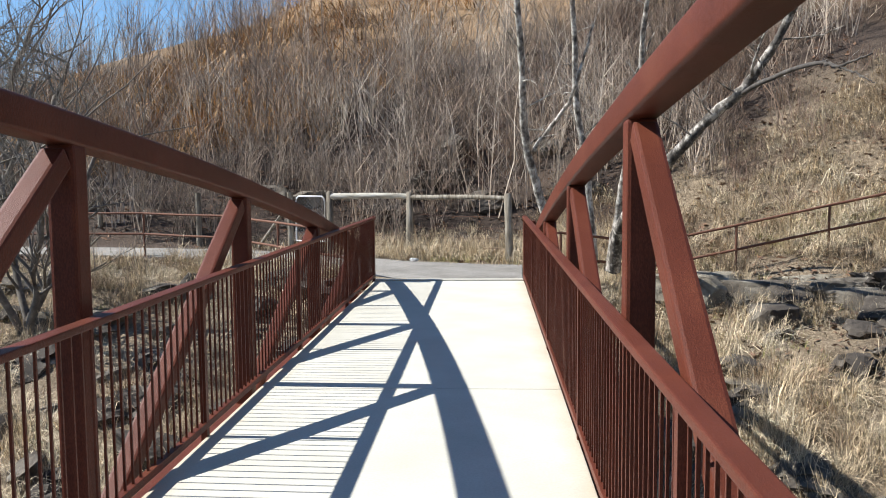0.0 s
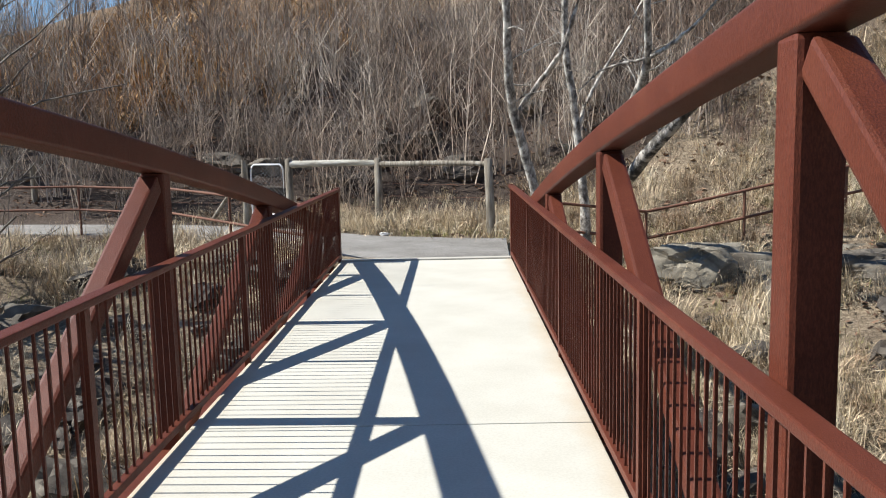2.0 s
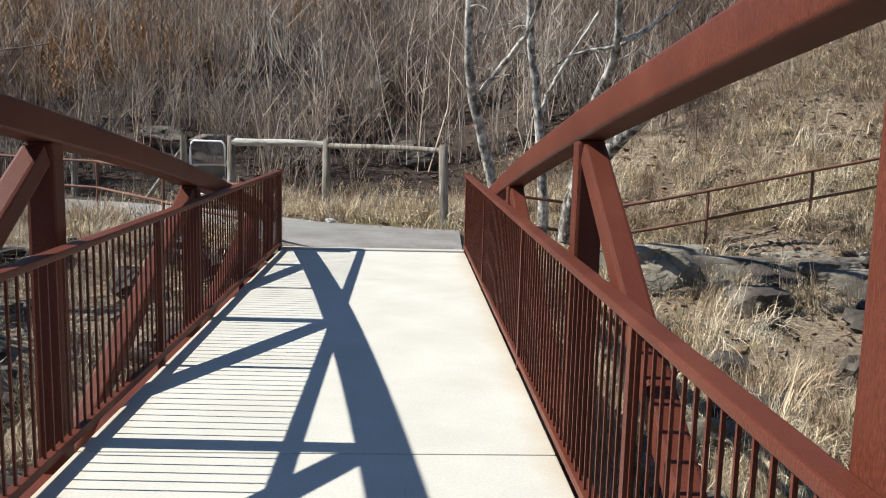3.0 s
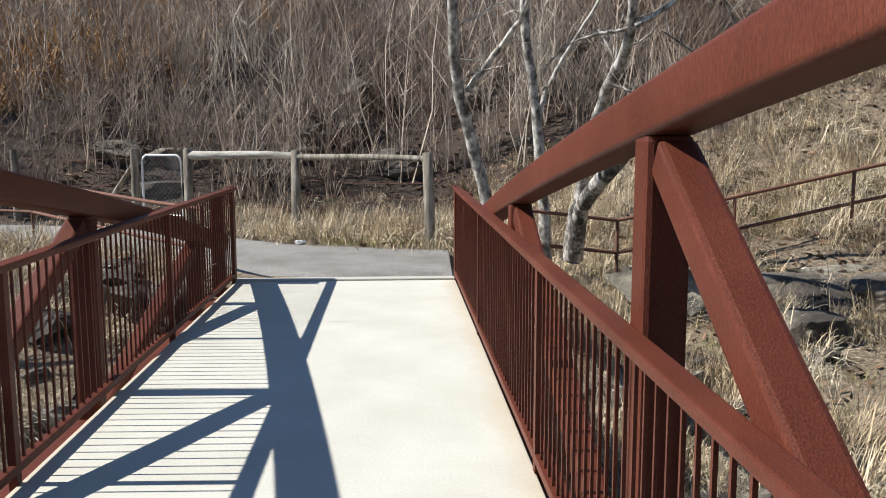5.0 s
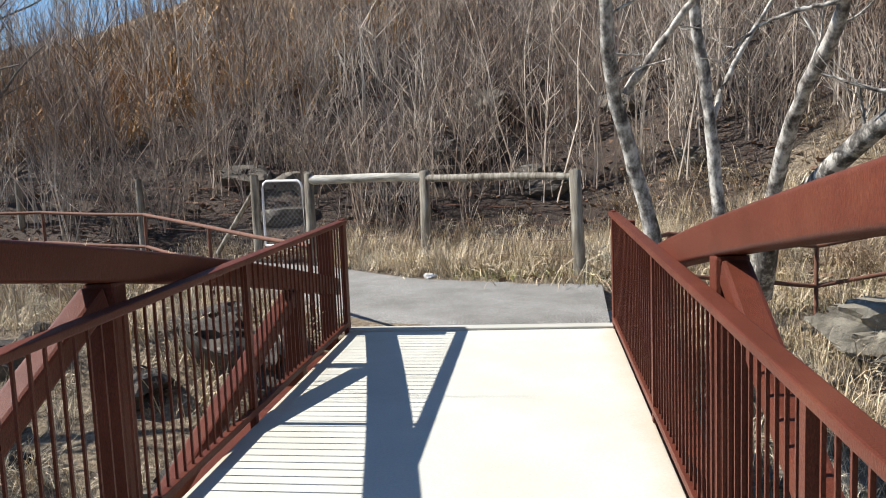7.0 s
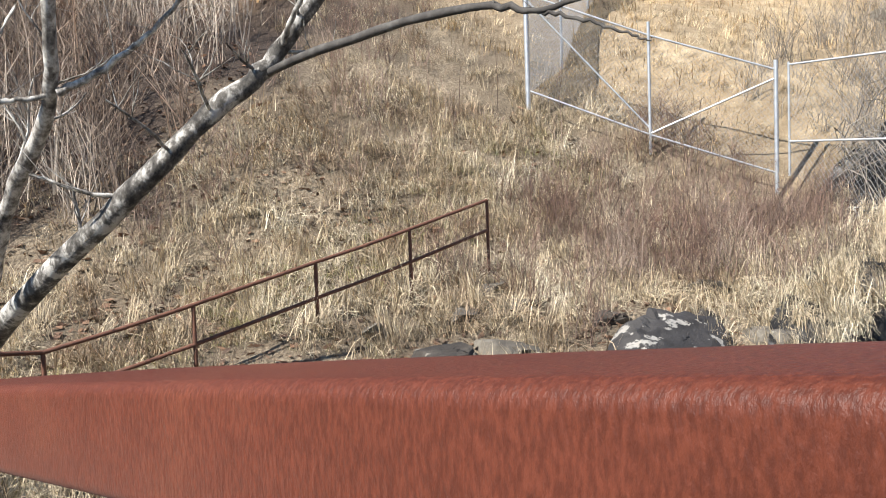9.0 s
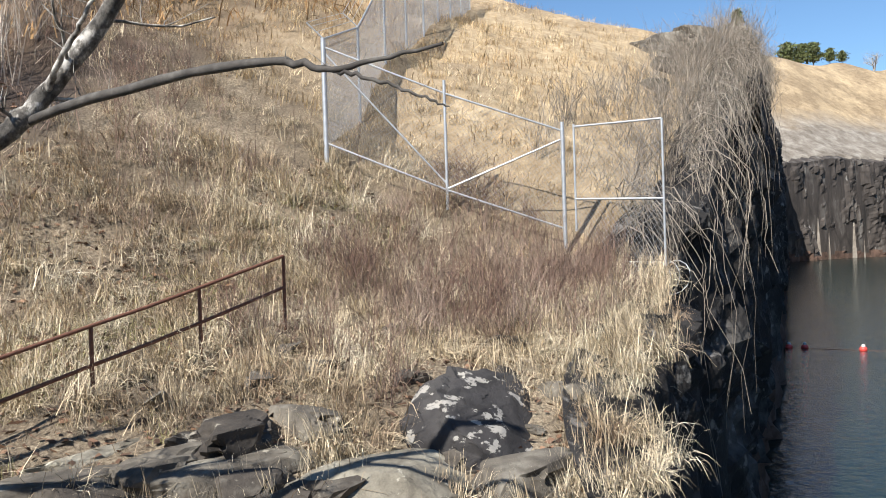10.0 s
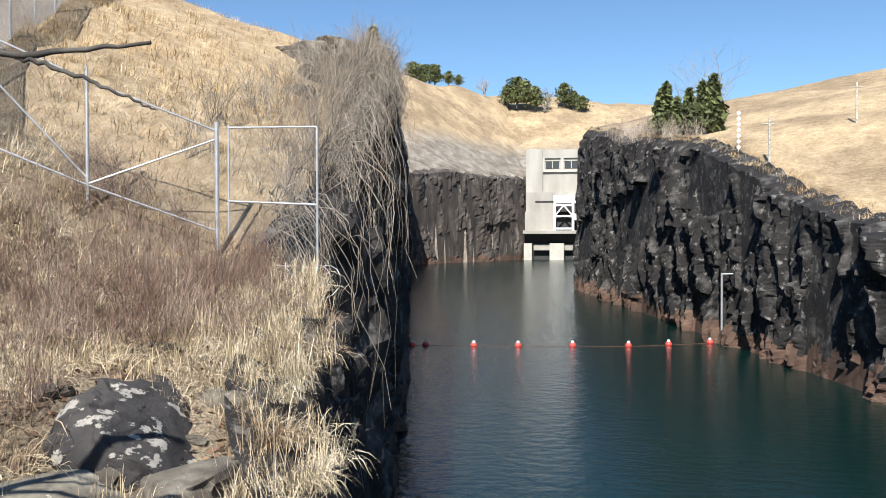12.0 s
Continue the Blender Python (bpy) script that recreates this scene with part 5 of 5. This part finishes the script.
# tall chain-link fence climbing the hill, with its open gate over the cliff
cf = thing("chain_link_fence", "galvanised chain-link security fence climbing the steep hill", "fence")
CP = [(13.6, 4.2)]
for k in range(1, 9):
    CP.append((13.6 + 2.25 * k, 4.2 + 0.98 * k))
H_ = 2.12
base = [Vector((x_, y_, float(land(x_, y_)))) for x_, y_ in CP]
base[0].z = 3.85
for k, q in enumerate(base):
    r_ = 0.05 if k == 0 else 0.03
    tube("post", [q - Vector((0, 0, 0.3)), q + Vector((0, 0, H_))], r_, M_GALV, cf)
    tube("outrigger", [q + Vector((0, 0, H_)), q + Vector((-0.22, 0.22, H_ + 0.3))], 0.016, M_GALV, cf, 5)
    if k:
        chain_link(base[k - 1], q, H_, H_, 0.062, 0.0045, cf)
        for z_ in (H_ - 0.02,):
            tube("top_rail", [base[k - 1] + Vector((0, 0, z_)), q + Vector((0, 0, z_))], 0.022, M_GALV, cf)
        for f in (0.12, 0.22, 0.3):
            d_ = Vector((-f * 0.73, f * 0.73, H_ + f))
            tube("barbed_wire", [base[k - 1] + d_, q + d_], 0.006, M_GALV, cf, 3)
gp = Vector((15.9, 0.25, 2.03))
mid_ = Vector((14.8, 2.2, 2.85))
tube("post", [mid_ - Vector((0, 0, 0.3)), mid_ + Vector((0, 0, 2.2))], 0.03, M_GALV, cf)
tube("post", [gp - Vector((0, 0, 0.3)), gp + Vector((0, 0, 2.12))], 0.042, M_GALV, cf)
for a, c_ in ((base[0], mid_), (mid_, gp)):
    tube("top_rail", [a + Vector((0, 0, 1.95)), c_ + Vector((0, 0, 1.95))], 0.019, M_GALV, cf)
    tube("bottom_rail", [a + Vector((0, 0, 0.08)), c_ + Vector((0, 0, 0.08))], 0.019, M_GALV, cf)
tube("brace", [mid_ + Vector((0, 0, 0.1)), gp + Vector((0, 0, 1.8))], 0.018, M_GALV, cf)
tube("brace", [base[0] + Vector((0, 0, 1.85)), mid_ + Vector((0, 0, 0.2))], 0.018, M_GALV, cf)
chain_link(base[0], mid_, 1.95, 2.0, 0.075, 0.0022, cf)
chain_link(mid_, gp, 1.95, 2.0, 0.075, 0.0022, cf)
cg = thing("chain_link_gate", "galvanised chain-link gate panel hanging over the cliff edge", "gate")
g0, g1 = Vector((16.0, 0.06, 2.05)), Vector((15.95, -1.69, 1.17))
tube("frame_post", [g0, g0 + Vector((0, 0, 2.05))], 0.023, M_GALV, cg)
tube("frame_post", [g1, g1 + Vector((0, 0, 2.85))], 0.023, M_GALV, cg)
tube("frame_rail", [g0 + Vector((0, 0, 2.0)), g1 + Vector((0, 0, 2.85))], 0.02, M_GALV, cg)
tube("frame_rail", [g0 + Vector((0, 0, 0.62)), g1 + Vector((0, 0, 1.42))], 0.02, M_GALV, cg)
tube("frame_rail", [g0.lerp(g1, 0.45) + Vector((0, 0, -0.42)), g1], 0.02, M_GALV, cg)
chain_link(g0, g1, 2.0, 2.85, 0.07, 0.003, cg)
tw = []
for k in range(9):
    c0 = g1 + Vector((0, 0.1 + 0.16 * k - 0.3, 0.0))
    a_ = np.linspace(0, 2 * np.pi, 15)
    tw.append(tube_arrays(np.stack([c0.x + 0.1 * np.sin(a_ + k), c0.y + 0.3 * np.cos(a_) + 0.02 * a_, c0.z + 0.3 * np.sin(a_)], -1), [0.009] * 15, 3))
vs, fs = merged(tw)
link_mesh("barbed_coil", mesh_of("barbed_coil", vs, fs), M_GALV, cg, "coil of barbed wire")
